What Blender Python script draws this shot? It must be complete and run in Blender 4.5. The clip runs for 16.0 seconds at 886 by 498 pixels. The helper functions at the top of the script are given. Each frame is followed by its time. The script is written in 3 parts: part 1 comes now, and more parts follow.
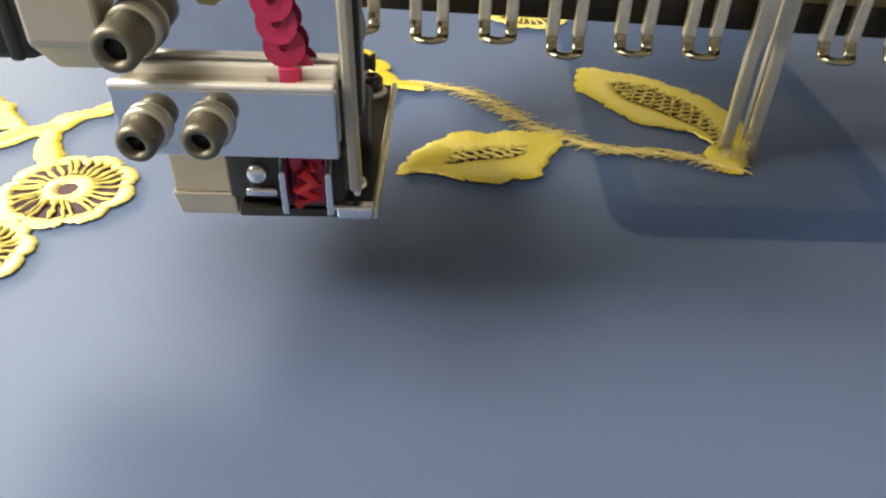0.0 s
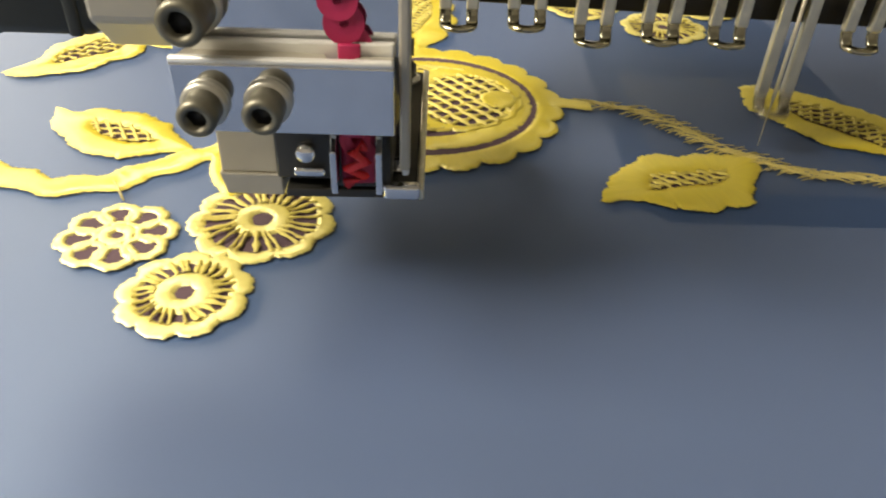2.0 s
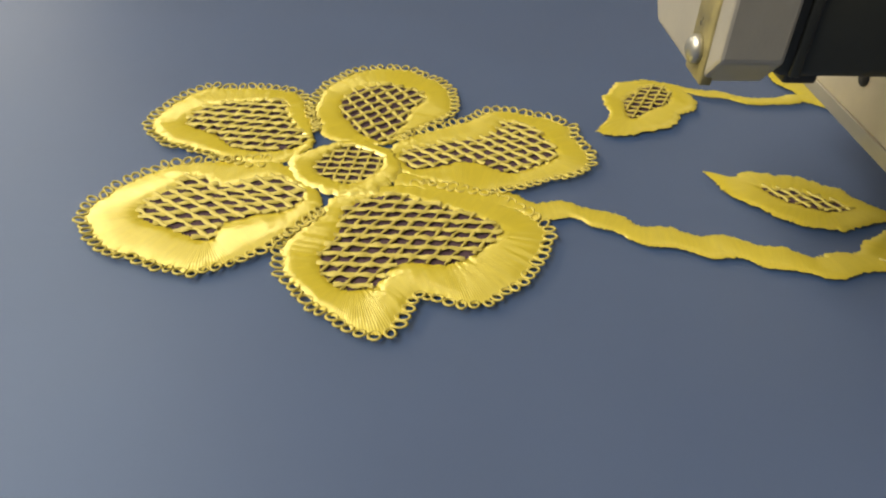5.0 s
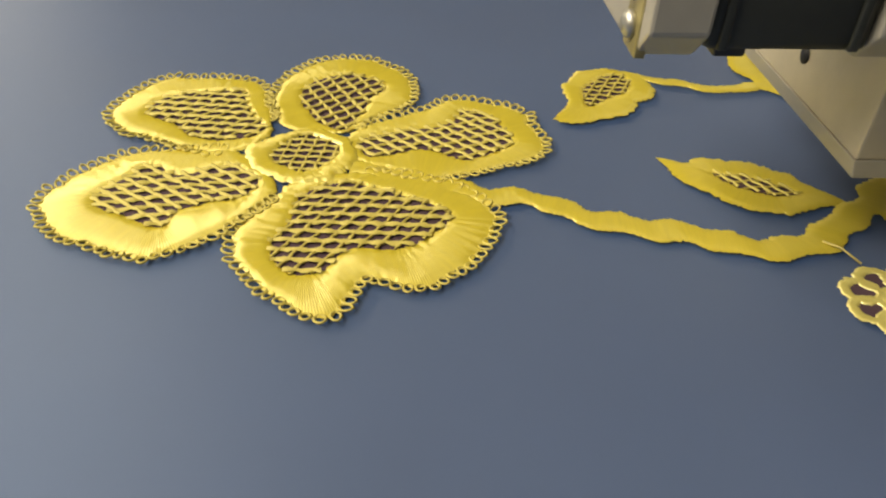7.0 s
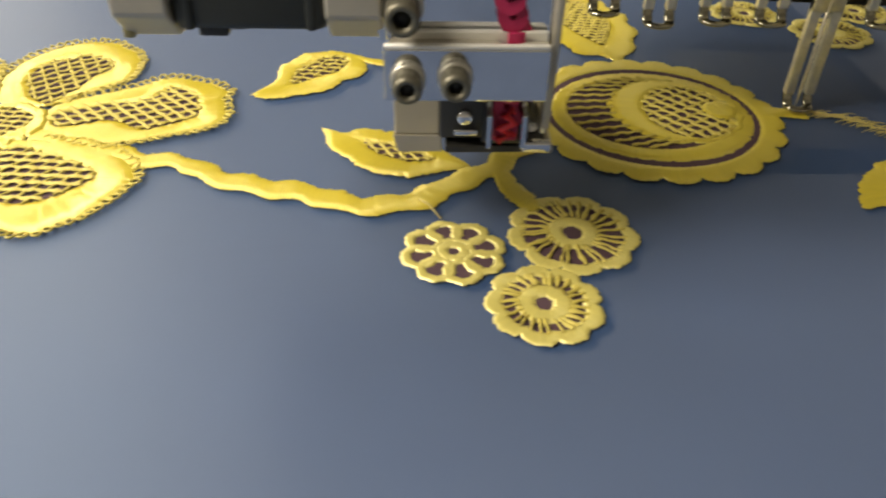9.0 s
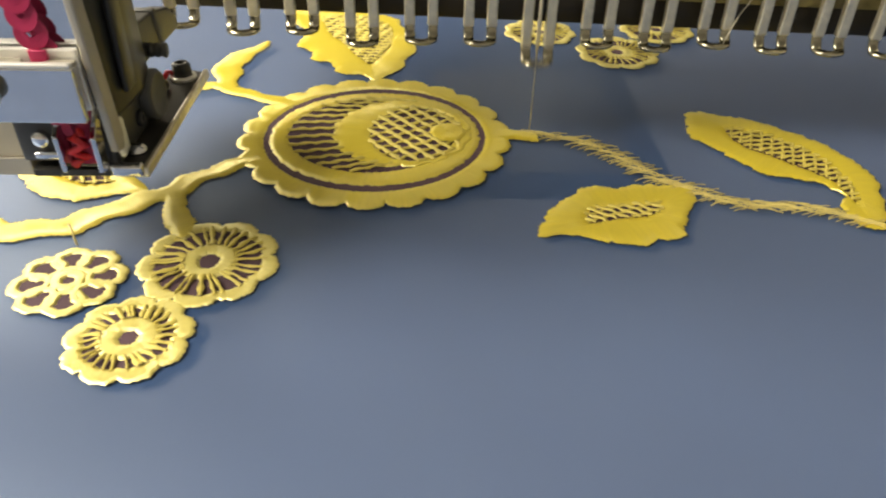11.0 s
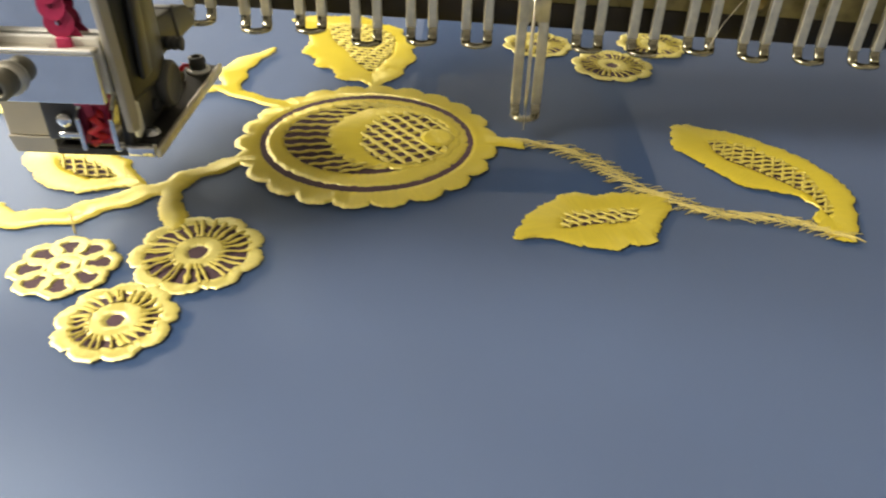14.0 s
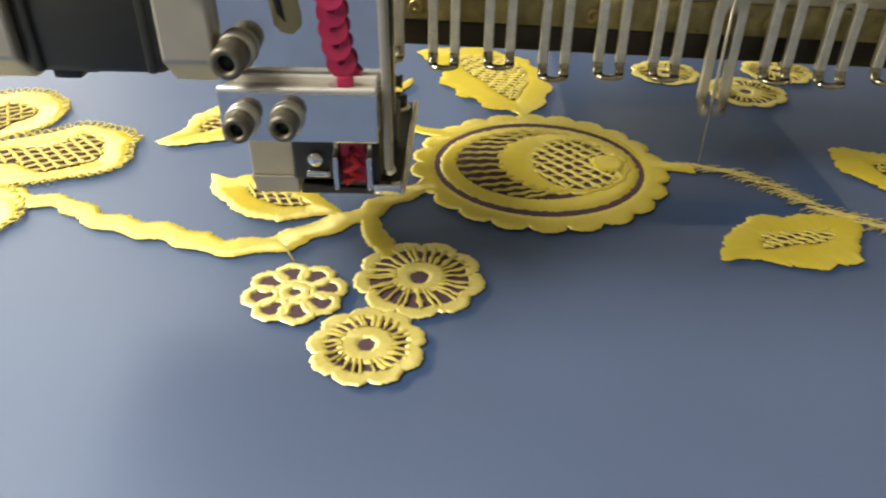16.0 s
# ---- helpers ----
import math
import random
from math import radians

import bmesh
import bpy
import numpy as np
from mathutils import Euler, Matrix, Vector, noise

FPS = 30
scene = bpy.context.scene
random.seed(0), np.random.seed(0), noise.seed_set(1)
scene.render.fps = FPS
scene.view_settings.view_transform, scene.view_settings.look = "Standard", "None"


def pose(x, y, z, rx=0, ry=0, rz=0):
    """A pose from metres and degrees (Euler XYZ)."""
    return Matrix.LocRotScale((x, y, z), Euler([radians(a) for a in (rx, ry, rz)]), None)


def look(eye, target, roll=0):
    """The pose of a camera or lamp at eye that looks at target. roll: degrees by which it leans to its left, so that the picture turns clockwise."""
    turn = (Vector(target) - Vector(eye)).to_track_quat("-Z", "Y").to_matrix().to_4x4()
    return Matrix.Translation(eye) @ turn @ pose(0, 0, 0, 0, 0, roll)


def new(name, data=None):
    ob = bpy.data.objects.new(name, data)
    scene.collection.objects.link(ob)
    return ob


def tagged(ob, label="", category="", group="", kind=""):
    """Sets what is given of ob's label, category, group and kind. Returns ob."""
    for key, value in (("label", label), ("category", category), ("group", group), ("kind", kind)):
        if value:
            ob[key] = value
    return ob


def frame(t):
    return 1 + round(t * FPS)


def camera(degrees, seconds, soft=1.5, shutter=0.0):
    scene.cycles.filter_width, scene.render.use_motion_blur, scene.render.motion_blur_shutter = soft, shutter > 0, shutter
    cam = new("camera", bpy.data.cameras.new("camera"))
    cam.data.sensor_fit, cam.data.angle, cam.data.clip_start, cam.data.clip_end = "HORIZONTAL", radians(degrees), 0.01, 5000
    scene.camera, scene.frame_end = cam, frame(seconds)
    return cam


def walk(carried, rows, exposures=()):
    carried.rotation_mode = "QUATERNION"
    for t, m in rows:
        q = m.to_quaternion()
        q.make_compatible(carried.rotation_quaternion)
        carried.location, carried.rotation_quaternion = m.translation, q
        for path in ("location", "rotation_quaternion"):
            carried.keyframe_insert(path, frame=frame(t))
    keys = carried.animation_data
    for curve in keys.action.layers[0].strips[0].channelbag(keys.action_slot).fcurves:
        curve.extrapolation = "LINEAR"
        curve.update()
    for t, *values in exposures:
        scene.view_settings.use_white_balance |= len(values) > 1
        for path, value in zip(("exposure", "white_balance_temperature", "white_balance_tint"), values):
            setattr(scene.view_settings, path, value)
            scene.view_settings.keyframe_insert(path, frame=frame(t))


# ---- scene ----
cam = camera(61.69, 16.0, soft=2.1, shutter=0.4)
walk(cam, [
    (0.0, pose(-0.0661, -0.1479, 0.0835, 52.83, -1.37, 0.94)),
    (0.5, pose(-0.0708, -0.1452, 0.0808, 52.54, -1.85, 0.90)),
    (1.0, pose(-0.0721, -0.1443, 0.0807, 52.50, -2.21, 0.76)),
    (1.5, pose(-0.0723, -0.1467, 0.0817, 52.93, -2.04, 0.58)),
    (2.0, pose(-0.0744, -0.1508, 0.0809, 53.19, -1.85, 0.21)),
    (2.5, pose(-0.0924, -0.1548, 0.0831, 53.40, -1.96, 0.26)),
    (3.0, pose(-0.1117, -0.1600, 0.0854, 53.24, -1.62, 0.67)),
    (3.5, pose(-0.1357, -0.1637, 0.0902, 52.94, -1.57, -0.13)),
    (4.0, pose(-0.1588, -0.1631, 0.0893, 52.36, -1.46, -1.29)),
    (4.5, pose(-0.1781, -0.1605, 0.0881, 52.34, -1.45, -1.79)),
    (5.0, pose(-0.1908, -0.1574, 0.0896, 51.86, -1.71, -1.74)),
    (7.5, pose(-0.1775, -0.1687, 0.0894, 51.49, -1.73, -2.44)),
    (8.0, pose(-0.1523, -0.1751, 0.0885, 51.51, -1.22, -1.11)),
    (8.5, pose(-0.1250, -0.1801, 0.0905, 52.28, -1.60, -1.20)),
    (9.0, pose(-0.0997, -0.1797, 0.0930, 51.80, -1.03, -0.93)),
    (9.5, pose(-0.0755, -0.1749, 0.0904, 52.99, -0.95, -0.93)),
    (10.0, pose(-0.0573, -0.1723, 0.0906, 52.82, -0.85, -1.19)),
    (12.5, pose(0.0014, -0.1730, 0.0911, 53.62, -1.31, 1.98)),
    (13.0, pose(-0.0026, -0.1758, 0.0912, 53.57, -1.39, 2.15)),
    (13.5, pose(-0.0066, -0.1783, 0.0922, 53.31, -1.75, 2.15)),
    (14.0, pose(-0.0171, -0.1842, 0.0930, 53.94, -1.31, 2.18)),
    (14.5, pose(-0.0310, -0.1931, 0.0954, 55.96, -0.68, 2.46)),
    (15.0, pose(-0.0439, -0.1900, 0.0983, 56.25, -0.21, 2.24)),
    (15.5, pose(-0.0491, -0.1845, 0.0954, 56.65, 0.28, 2.54)),
    (16.0, pose(-0.0651, -0.1841, 0.0921, 56.36, -0.63, 1.81)),
], exposures=[(0.0, 0.10, 7500, 10), (1.5, -0.10, 7600, 10), (2.0, -0.13, 7600, 10), (3.0, -0.45, 7350, 10), (3.5, -0.8, 7250, 10), (5.0, -1.1, 7350, 10), (7.5, -1.02, 7700, 10), (9.0, -0.6, 7650, 10), (10.0, -0.18, 7850, 10), (12.5, 0.14, 7050, 10), (14.0, 0.02, 7400, 10), (15.0, -0.10, 7550, 10), (16.0, -0.22, 7200, 10)])

# ---- light: a room with a window, a ceiling lamp and an added lamp ----
world = bpy.data.worlds.new("world")
scene.world = world
world.use_nodes = True
world.node_tree.nodes["Background"].inputs[0].default_value = (0.6, 0.66, 0.75, 1)
world.node_tree.nodes["Background"].inputs[1].default_value = 0.3


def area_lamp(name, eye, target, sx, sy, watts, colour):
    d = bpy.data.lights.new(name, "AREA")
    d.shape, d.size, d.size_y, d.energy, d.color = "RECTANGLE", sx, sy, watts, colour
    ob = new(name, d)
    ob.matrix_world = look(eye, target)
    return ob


area_lamp("window_light", (-2.6, 3.38, 1.05), (-1.4, 0, 0.2), 1.5, 1.5, 42, (1.0, 0.98, 0.92))
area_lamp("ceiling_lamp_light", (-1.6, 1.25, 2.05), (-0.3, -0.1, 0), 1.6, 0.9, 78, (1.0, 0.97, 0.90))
# added lamp without a fixture, brightens the cloth from the left
area_lamp("left_key_light", (-0.90, -0.22, 0.80), (-0.18, -0.09, 0), 0.66, 0.40, 30, (1.0, 0.98, 0.94))

MM = 0.001


# ---- materials ----
def material(name, colour, rough, metal=0.0, noise_scale=0.0, vary=0.0, bump=0.0, bump_scale=0.0, spec=0.5):
    m = bpy.data.materials.new(name)
    m.use_nodes = True
    nt = m.node_tree
    b = nt.nodes["Principled BSDF"]
    b.inputs["Base Color"].default_value = (*colour, 1)
    b.inputs["Roughness"].default_value = rough
    b.inputs["Metallic"].default_value = metal
    b.inputs["Specular IOR Level"].default_value = spec
    co = nt.nodes.new("ShaderNodeTexCoord")
    if vary:
        n = nt.nodes.new("ShaderNodeTexNoise")
        n.inputs["Scale"].default_value = noise_scale
        n.inputs["Detail"].default_value = 5
        nt.links.new(co.outputs["Object"], n.inputs["Vector"])
        r = nt.nodes.new("ShaderNodeMapRange")
        r.inputs[3].default_value, r.inputs[4].default_value = 1 - vary, 1 + vary
        nt.links.new(n.outputs["Fac"], r.inputs[0])
        mul = nt.nodes.new("ShaderNodeVectorMath")
        mul.operation = "SCALE"
        mul.inputs[0].default_value = colour
        nt.links.new(r.outputs[0], mul.inputs["Scale"])
        nt.links.new(mul.outputs[0], b.inputs["Base Color"])
        r2 = nt.nodes.new("ShaderNodeMapRange")
        r2.inputs[3].default_value, r2.inputs[4].default_value = max(0.02, rough * (1 - vary)), min(1, rough * (1 + vary))
        nt.links.new(n.outputs["Fac"], r2.inputs[0])
        nt.links.new(r2.outputs[0], b.inputs["Roughness"])
    if bump:
        n = nt.nodes.new("ShaderNodeTexNoise")
        n.inputs["Scale"].default_value = bump_scale
        n.inputs["Detail"].default_value = 3
        nt.links.new(co.outputs["Object"], n.inputs["Vector"])
        bp = nt.nodes.new("ShaderNodeBump")
        bp.inputs["Strength"].default_value = bump
        bp.inputs["Distance"].default_value = 0.0003
        nt.links.new(n.outputs["Fac"], bp.inputs["Height"])
        nt.links.new(bp.outputs[0], b.inputs["Normal"])
    return m


def fabric_material():
    m = material("blue_fabric", (0.037, 0.082, 0.195), 0.41, 0, 25, 0.10, spec=0.8)
    nt = m.node_tree
    b = nt.nodes["Principled BSDF"]
    b.inputs["Specular Tint"].default_value = (0.58, 0.77, 1.0, 1)
    b.inputs["Sheen Weight"].default_value = 0.05
    b.inputs["Sheen Roughness"].default_value = 0.5
    co = nt.nodes.new("ShaderNodeTexCoord")
    heights = []
    for axis in ("X", "Y"):
        w = nt.nodes.new("ShaderNodeTexWave")
        w.bands_direction = axis
        w.inputs["Scale"].default_value = 900
        w.inputs["Distortion"].default_value = 1.5
        nt.links.new(co.outputs["Object"], w.inputs["Vector"])
        heights.append(w)
    add = nt.nodes.new("ShaderNodeMath")
    add.operation = "ADD"
    nt.links.new(heights[0].outputs["Fac"], add.inputs[0])
    nt.links.new(heights[1].outputs["Fac"], add.inputs[1])
    bp = nt.nodes.new("ShaderNodeBump")
    bp.inputs["Strength"].default_value = 0.06
    bp.inputs["Distance"].default_value = 0.0002
    nt.links.new(add.outputs[0], bp.inputs["Height"])
    nt.links.new(bp.outputs[0], b.inputs["Normal"])
    # a thin sheer weave: some of what lies under it shows through
    clear = nt.nodes.new("ShaderNodeBsdfTransparent")
    mix = nt.nodes.new("ShaderNodeMixShader")
    mix.inputs[0].default_value = 0.3
    nt.links.new(b.outputs[0], mix.inputs[1])
    nt.links.new(clear.outputs[0], mix.inputs[2])
    nt.links.new(mix.outputs[0], nt.nodes["Material Output"].inputs[0])
    return m


def thread_material(name, colour, rough, aniso, ior=2.15):
    """Shiny embroidery yarn: the stitches lie across the strip, U runs along it in millimetres."""
    m = bpy.data.materials.new(name)
    m.use_nodes = True
    nt = m.node_tree
    b = nt.nodes["Principled BSDF"]
    b.inputs["Roughness"].default_value = rough
    b.inputs["Specular IOR Level"].default_value = 1.0
    b.inputs["IOR"].default_value = ior
    b.inputs["Specular Tint"].default_value = (1.0, 0.98, 0.62, 1)
    b.inputs["Metallic"].default_value = 0.1
    b.inputs["Anisotropic"].default_value = aniso
    uv = nt.nodes.new("ShaderNodeUVMap")
    uv.uv_map = "stitch"
    tan = nt.nodes.new("ShaderNodeTangent")
    tan.direction_type = "UV_MAP"
    tan.uv_map = "stitch"
    nt.links.new(tan.outputs[0], b.inputs["Tangent"])
    w = nt.nodes.new("ShaderNodeTexWave")
    w.inputs["Scale"].default_value = 0.8
    w.inputs["Distortion"].default_value = 1.6
    w.inputs["Detail"].default_value = 2
    nt.links.new(uv.outputs[0], w.inputs["Vector"])
    bp = nt.nodes.new("ShaderNodeBump")
    bp.inputs["Strength"].default_value = 0.2
    bp.inputs["Distance"].default_value = 0.0002
    nt.links.new(w.outputs["Fac"], bp.inputs["Height"])
    nt.links.new(bp.outputs[0], b.inputs["Normal"])
    n = nt.nodes.new("ShaderNodeTexNoise")
    n.inputs["Scale"].default_value = 1.3
    n.inputs["Detail"].default_value = 4
    mp = nt.nodes.new("ShaderNodeMapping")
    mp.inputs["Scale"].default_value = (1.0, 0.12, 1)
    nt.links.new(uv.outputs[0], mp.inputs["Vector"])
    nt.links.new(mp.outputs[0], n.inputs["Vector"])
    r = nt.nodes.new("ShaderNodeMapRange")
    r.inputs[3].default_value, r.inputs[4].default_value = 0.84, 1.12
    nt.links.new(n.outputs["Fac"], r.inputs[0])
    mul = nt.nodes.new("ShaderNodeVectorMath")
    mul.operation = "SCALE"
    mul.inputs[0].default_value = colour
    nt.links.new(r.outputs[0], mul.inputs["Scale"])
    nt.links.new(mul.outputs[0], b.inputs["Base Color"])
    return m


FABRIC = fabric_material()
THREAD = thread_material("yellow_thread", (0.71, 0.565, 0.045), 0.32, 0.85)
STRAW = thread_material("straw_thread", (0.75, 0.645, 0.18), 0.34, 0.8)
NET = thread_material("pale_yellow_thread", (0.58, 0.475, 0.10), 0.62, 0.3, 1.6)
MIRROR = material("polished_steel", (0.74, 0.75, 0.76), 0.07, 1.0, 90, 0.3)
CHROME = material("worn_nickel", (0.80, 0.75, 0.59), 0.33, 0.8, 420, 0.4, 0.25, 300)
# pale steel; the clamp edges' reflected light is put into this colour
BRIGHT = material("pale_steel_and_glint", (0.86, 0.85, 0.79), 0.42, 0.45, 140, 0.12)
# sole chrome: the machine's dark reflection is put into the colour
SOLE = material("chrome_dark_reflection", (0.40, 0.38, 0.29), 0.18, 1.0, 120, 0.3)
ALU = material("brushed_aluminium", (0.48, 0.445, 0.36), 0.45, 0.45, 160, 0.12, 0.15, 900)
BRACKET = material("milled_beige_aluminium", (0.58, 0.51, 0.36), 0.42, 0.35, 160, 0.15, 0.15, 900)
SCREW = material("zinc_screw", (0.17, 0.16, 0.12), 0.45, 0.7, 200, 0.2, 0.2, 1200)
WASHER = material("pale_washer", (0.55, 0.53, 0.45), 0.42, 0.9, 200, 0.15)
BLACK = material("black_metal", (0.042, 0.041, 0.036), 0.35, 0.2, 80, 0.3, 0.1, 700)
GLOSS = material("glossy_black_enamel", (0.036, 0.036, 0.032), 0.33, 0.1, 60, 0.35, 0.12, 500)
DRUM = material("grey_drum", (0.085, 0.085, 0.075), 0.5, 0.1, 90, 0.3, 0.15, 600)
DARK = material("socket_dark", (0.03, 0.03, 0.03), 0.5, 0.5)
MOTOR = material("black_laminate", (0.032, 0.034, 0.027), 0.45, 0.1, 60, 0.25, 0.2, 500)
BRASS = material("brass", (0.42, 0.33, 0.14), 0.3, 0.9, 150, 0.2)
OLIVE = material("oiled_olive_steel", (0.31, 0.26, 0.11), 0.42, 0.25, 260, 0.9, 0.3, 450)
GREASE = material("greasy_black", (0.030, 0.024, 0.015), 0.4, 0.3, 120, 0.5, 0.6, 600)
SEQUIN = material("magenta_sequin", (0.42, 0.022, 0.085), 0.40, 0.2, 150, 0.2, spec=0.5)
RED = material("red_reel", (0.85, 0.03, 0.04), 0.35, 0.0, 200, 0.2)
# grey picked to dim the unseen casing's reflection in the cloth
CASING = material("dim_casing_grey", (0.16, 0.165, 0.17), 0.45, 0.0, 20, 0.1)
WHITE = material("white_paint", (0.75, 0.75, 0.73), 0.4, 0.0, 20, 0.06)
CREAM = material("cream_paint", (0.66, 0.62, 0.48), 0.45, 0.0, 20, 0.08)
TABLE = material("grey_laminate", (0.55, 0.56, 0.58), 0.5, 0.0, 12, 0.08)
PLASTER = material("plaster", (0.72, 0.70, 0.66), 0.9, 0.0, 3, 0.06, 0.2, 60)
CONCRETE = material("concrete", (0.30, 0.29, 0.28), 0.8, 0.0, 4, 0.2, 0.3, 40)
# dark plum that paints the shade seen through gaps in the embroidery
GAP_SHADE = material("plum_gap_shade", (0.075, 0.04, 0.052), 0.8, 0.0, 200, 0.25, 0.3, 1500)
STITCH = material("fine_yellow_yarn", (0.60, 0.50, 0.17), 0.4, 0.0, 300, 0.3)
YARN = material("pale_yarn", (0.7, 0.66, 0.5), 0.5, 0.0)


# ---- mesh helpers, all sizes in millimetres ----
def part(name, bm, mat, parent=None, label="", smooth=True):
    me = bpy.data.meshes.new(name)
    bm.to_mesh(me)
    bm.free()
    me.materials.append(mat)
    if smooth:
        me.polygons.foreach_set("use_smooth", [True] * len(me.polygons))
    ob = new(name, me)
    if parent:
        ob.parent = parent
    if label:
        tagged(ob, label)
    return ob


def box(x0, x1, y0, y1, z0, z1, bevel=0.0, segs=2):
    bm = bmesh.new()
    bmesh.ops.create_cube(bm, size=1.0)
    for v in bm.verts:
        v.co = Vector(((x0 + x1) / 2 + v.co.x * (x1 - x0), (y0 + y1) / 2 + v.co.y * (y1 - y0), (z0 + z1) / 2 + v.co.z * (z1 - z0))) * MM
    if bevel:
        bmesh.ops.bevel(bm, geom=list(bm.edges), offset=bevel * MM, segments=segs, affect="EDGES", profile=0.5)
    return bm


def prism(points, axis, a, b, bevel=0.0):
    """A polygon drawn in the two other axes, pushed from a to b along one axis."""
    bm = bmesh.new()

    def put(p, d):
        q = list(p)
        q.insert("xyz".index(axis), d)
        return bm.verts.new(Vector(q) * MM)
    lo = [put(p, a) for p in points]
    hi = [put(p, b) for p in points]
    bm.faces.new(lo)
    bm.faces.new(hi[::-1])
    for i in range(len(lo)):
        j = (i + 1) % len(lo)
        bm.faces.new((lo[j], lo[i], hi[i], hi[j]))
    bmesh.ops.recalc_face_normals(bm, faces=list(bm.faces))
    if bevel:
        bmesh.ops.bevel(bm, geom=list(bm.edges), offset=bevel * MM, segments=2, affect="EDGES", profile=0.5)
    return bm


def lathe(profile, centre, axis="y", n=24, sign=-1):
    """A turned piece: (radius, depth) pairs round an axis; depth runs along sign * axis."""
    bm = bmesh.new()
    rings = []
    for r, d in profile:
        ring = []
        for i in range(n):
            a = 2 * math.pi * i / n
            u, w = r * math.cos(a), r * math.sin(a)
            off = {"y": (u, sign * d, w), "z": (u, w, sign * d), "x": (sign * d, u, w)}[axis]
            ring.append(bm.verts.new((Vector(centre) + Vector(off)) * MM))
        rings.append(ring)
    for p, q in zip(rings, rings[1:]):
        for i in range(n):
            j = (i + 1) % n
            bm.faces.new((p[i], p[j], q[j], q[i]))
    bm.faces.new(rings[0])
    bm.faces.new(rings[-1])
    bmesh.ops.recalc_face_normals(bm, faces=list(bm.faces))
    return bm


def tube(points, r, n=6):
    bm = bmesh.new()
    pts = [Vector(p) for p in points]
    rings = []
    for i, p in enumerate(pts):
        d = (pts[min(i + 1, len(pts) - 1)] - pts[max(i - 1, 0)]).normalized()
        u = d.orthogonal().normalized() if abs(d.z) > 0.9 else d.cross(Vector((0, 0, 1))).normalized()
        w = d.cross(u)
        rings.append([bm.verts.new((p + (u * math.cos(2 * math.pi * k / n) + w * math.sin(2 * math.pi * k / n)) * r) * MM) for k in range(n)])
    for p, q in zip(rings, rings[1:]):
        for k in range(n):
            bm.faces.new((p[k], p[(k + 1) % n], q[(k + 1) % n], q[k]))
    bm.faces.new(rings[0][::-1])
    bm.faces.new(rings[-1])
    return bm


def empty(name, label, category, group="", at=(0, 0, 0)):
    e = new(name)
    e.empty_display_size = 0.01
    e.location = Vector(at) * MM
    return tagged(e, label, category, group)


# ---- embroidery helpers ----
def spline(points, closed=True, step=0.5):
    """A smooth curve through a few corners, walked in even steps."""
    p = np.array(points, float)
    n = len(p)
    out = []
    for i in range(n if closed else n - 1):
        if closed:
            a, b, c, d = p[(i - 1) % n], p[i], p[(i + 1) % n], p[(i + 2) % n]
        else:
            a, b, c, d = p[max(i - 1, 0)], p[i], p[i + 1], p[min(i + 2, n - 1)]
        for s in np.linspace(0, 1, 16, endpoint=False):
            out.append(0.5 * (2 * b + (c - a) * s + (2 * a - 5 * b + 4 * c - d) * s * s + (3 * b - a - 3 * c + d) * s ** 3))
    out.append(p[0] if closed else p[-1])
    return even(np.array(out), step, closed)


def even(q, step, closed):
    s = np.concatenate(([0], np.cumsum(np.linalg.norm(np.diff(q, axis=0), axis=1))))
    n = max(8, int(s[-1] / step))
    at = np.linspace(0, s[-1], n, endpoint=not closed)
    return np.stack((np.interp(at, s, q[:, 0]), np.interp(at, s, q[:, 1])), 1)


def ccw(q):
    x, y = q[:, 0], q[:, 1]
    return q if (x * np.roll(y, -1) - y * np.roll(x, -1)).sum() > 0 else q[::-1]


def strip(outer, inner, closed, height, rng, base=0.1, dome=False, fringe=1.0):
    """Satin stitches side by side between two edges: a padded band with ragged rims and single yarns that stand proud."""
    n, k = len(outer), 9
    wide = float(np.linalg.norm(inner - outer, axis=1).mean())
    height = height * 0.42
    bm = bmesh.new()
    uvl = bm.loops.layers.uv.new("stitch")
    length = np.concatenate(([0], np.cumsum(np.linalg.norm(np.diff(0.5 * (outer + inner), axis=0), axis=1))))
    vs = []
    for i in range(n):
        o, q = outer[i], inner[i]
        w = q - o
        wl = np.linalg.norm(w) + 1e-6
        d = w / wl
        o = o - d * rng.uniform(-0.2, 0.5) * fringe
        q = q + d * rng.uniform(-0.15, 0.42) * fringe
        saw = 0.34 * ((i * 0.5 / 2.9 + 0.3 * math.sin(i * 0.13)) % 1.0) - 0.17
        o = o - d * saw
        q = q - d * saw * 0.7
        lift = rng.uniform(-0.018, 0.018)
        row = []
        for j in range(k):
            v = j / (k - 1)
            e = 1 - abs(2 * v - 1) ** 4.5
            if dome and v > 0.5:
                e = 1.0
            xy = o + (q - o) * v
            row.append(bm.verts.new((xy[0] * MM, xy[1] * MM, (base + (height + lift) * e) * MM)))
        vs.append((row, length[i]))
    for i in range(n if closed else n - 1):
        a, la = vs[i]
        b, lb = vs[(i + 1) % n]
        if closed and i == n - 1:
            lb = la + 0.5
        for j in range(k - 1):
            f = bm.faces.new((a[j], b[j], b[j + 1], a[j + 1]))
            f.smooth = True
            for l, uv in zip(f.loops, ((la, j / 8 * wide), (lb, j / 8 * wide), (lb, (j + 1) / 8 * wide), (la, (j + 1) / 8 * wide))):
                l[uvl].uv = uv
    bm.normal_update()
    if sum(f.normal.z for f in bm.faces) < 0:
        bmesh.ops.reverse_faces(bm, faces=list(bm.faces))
    return bm


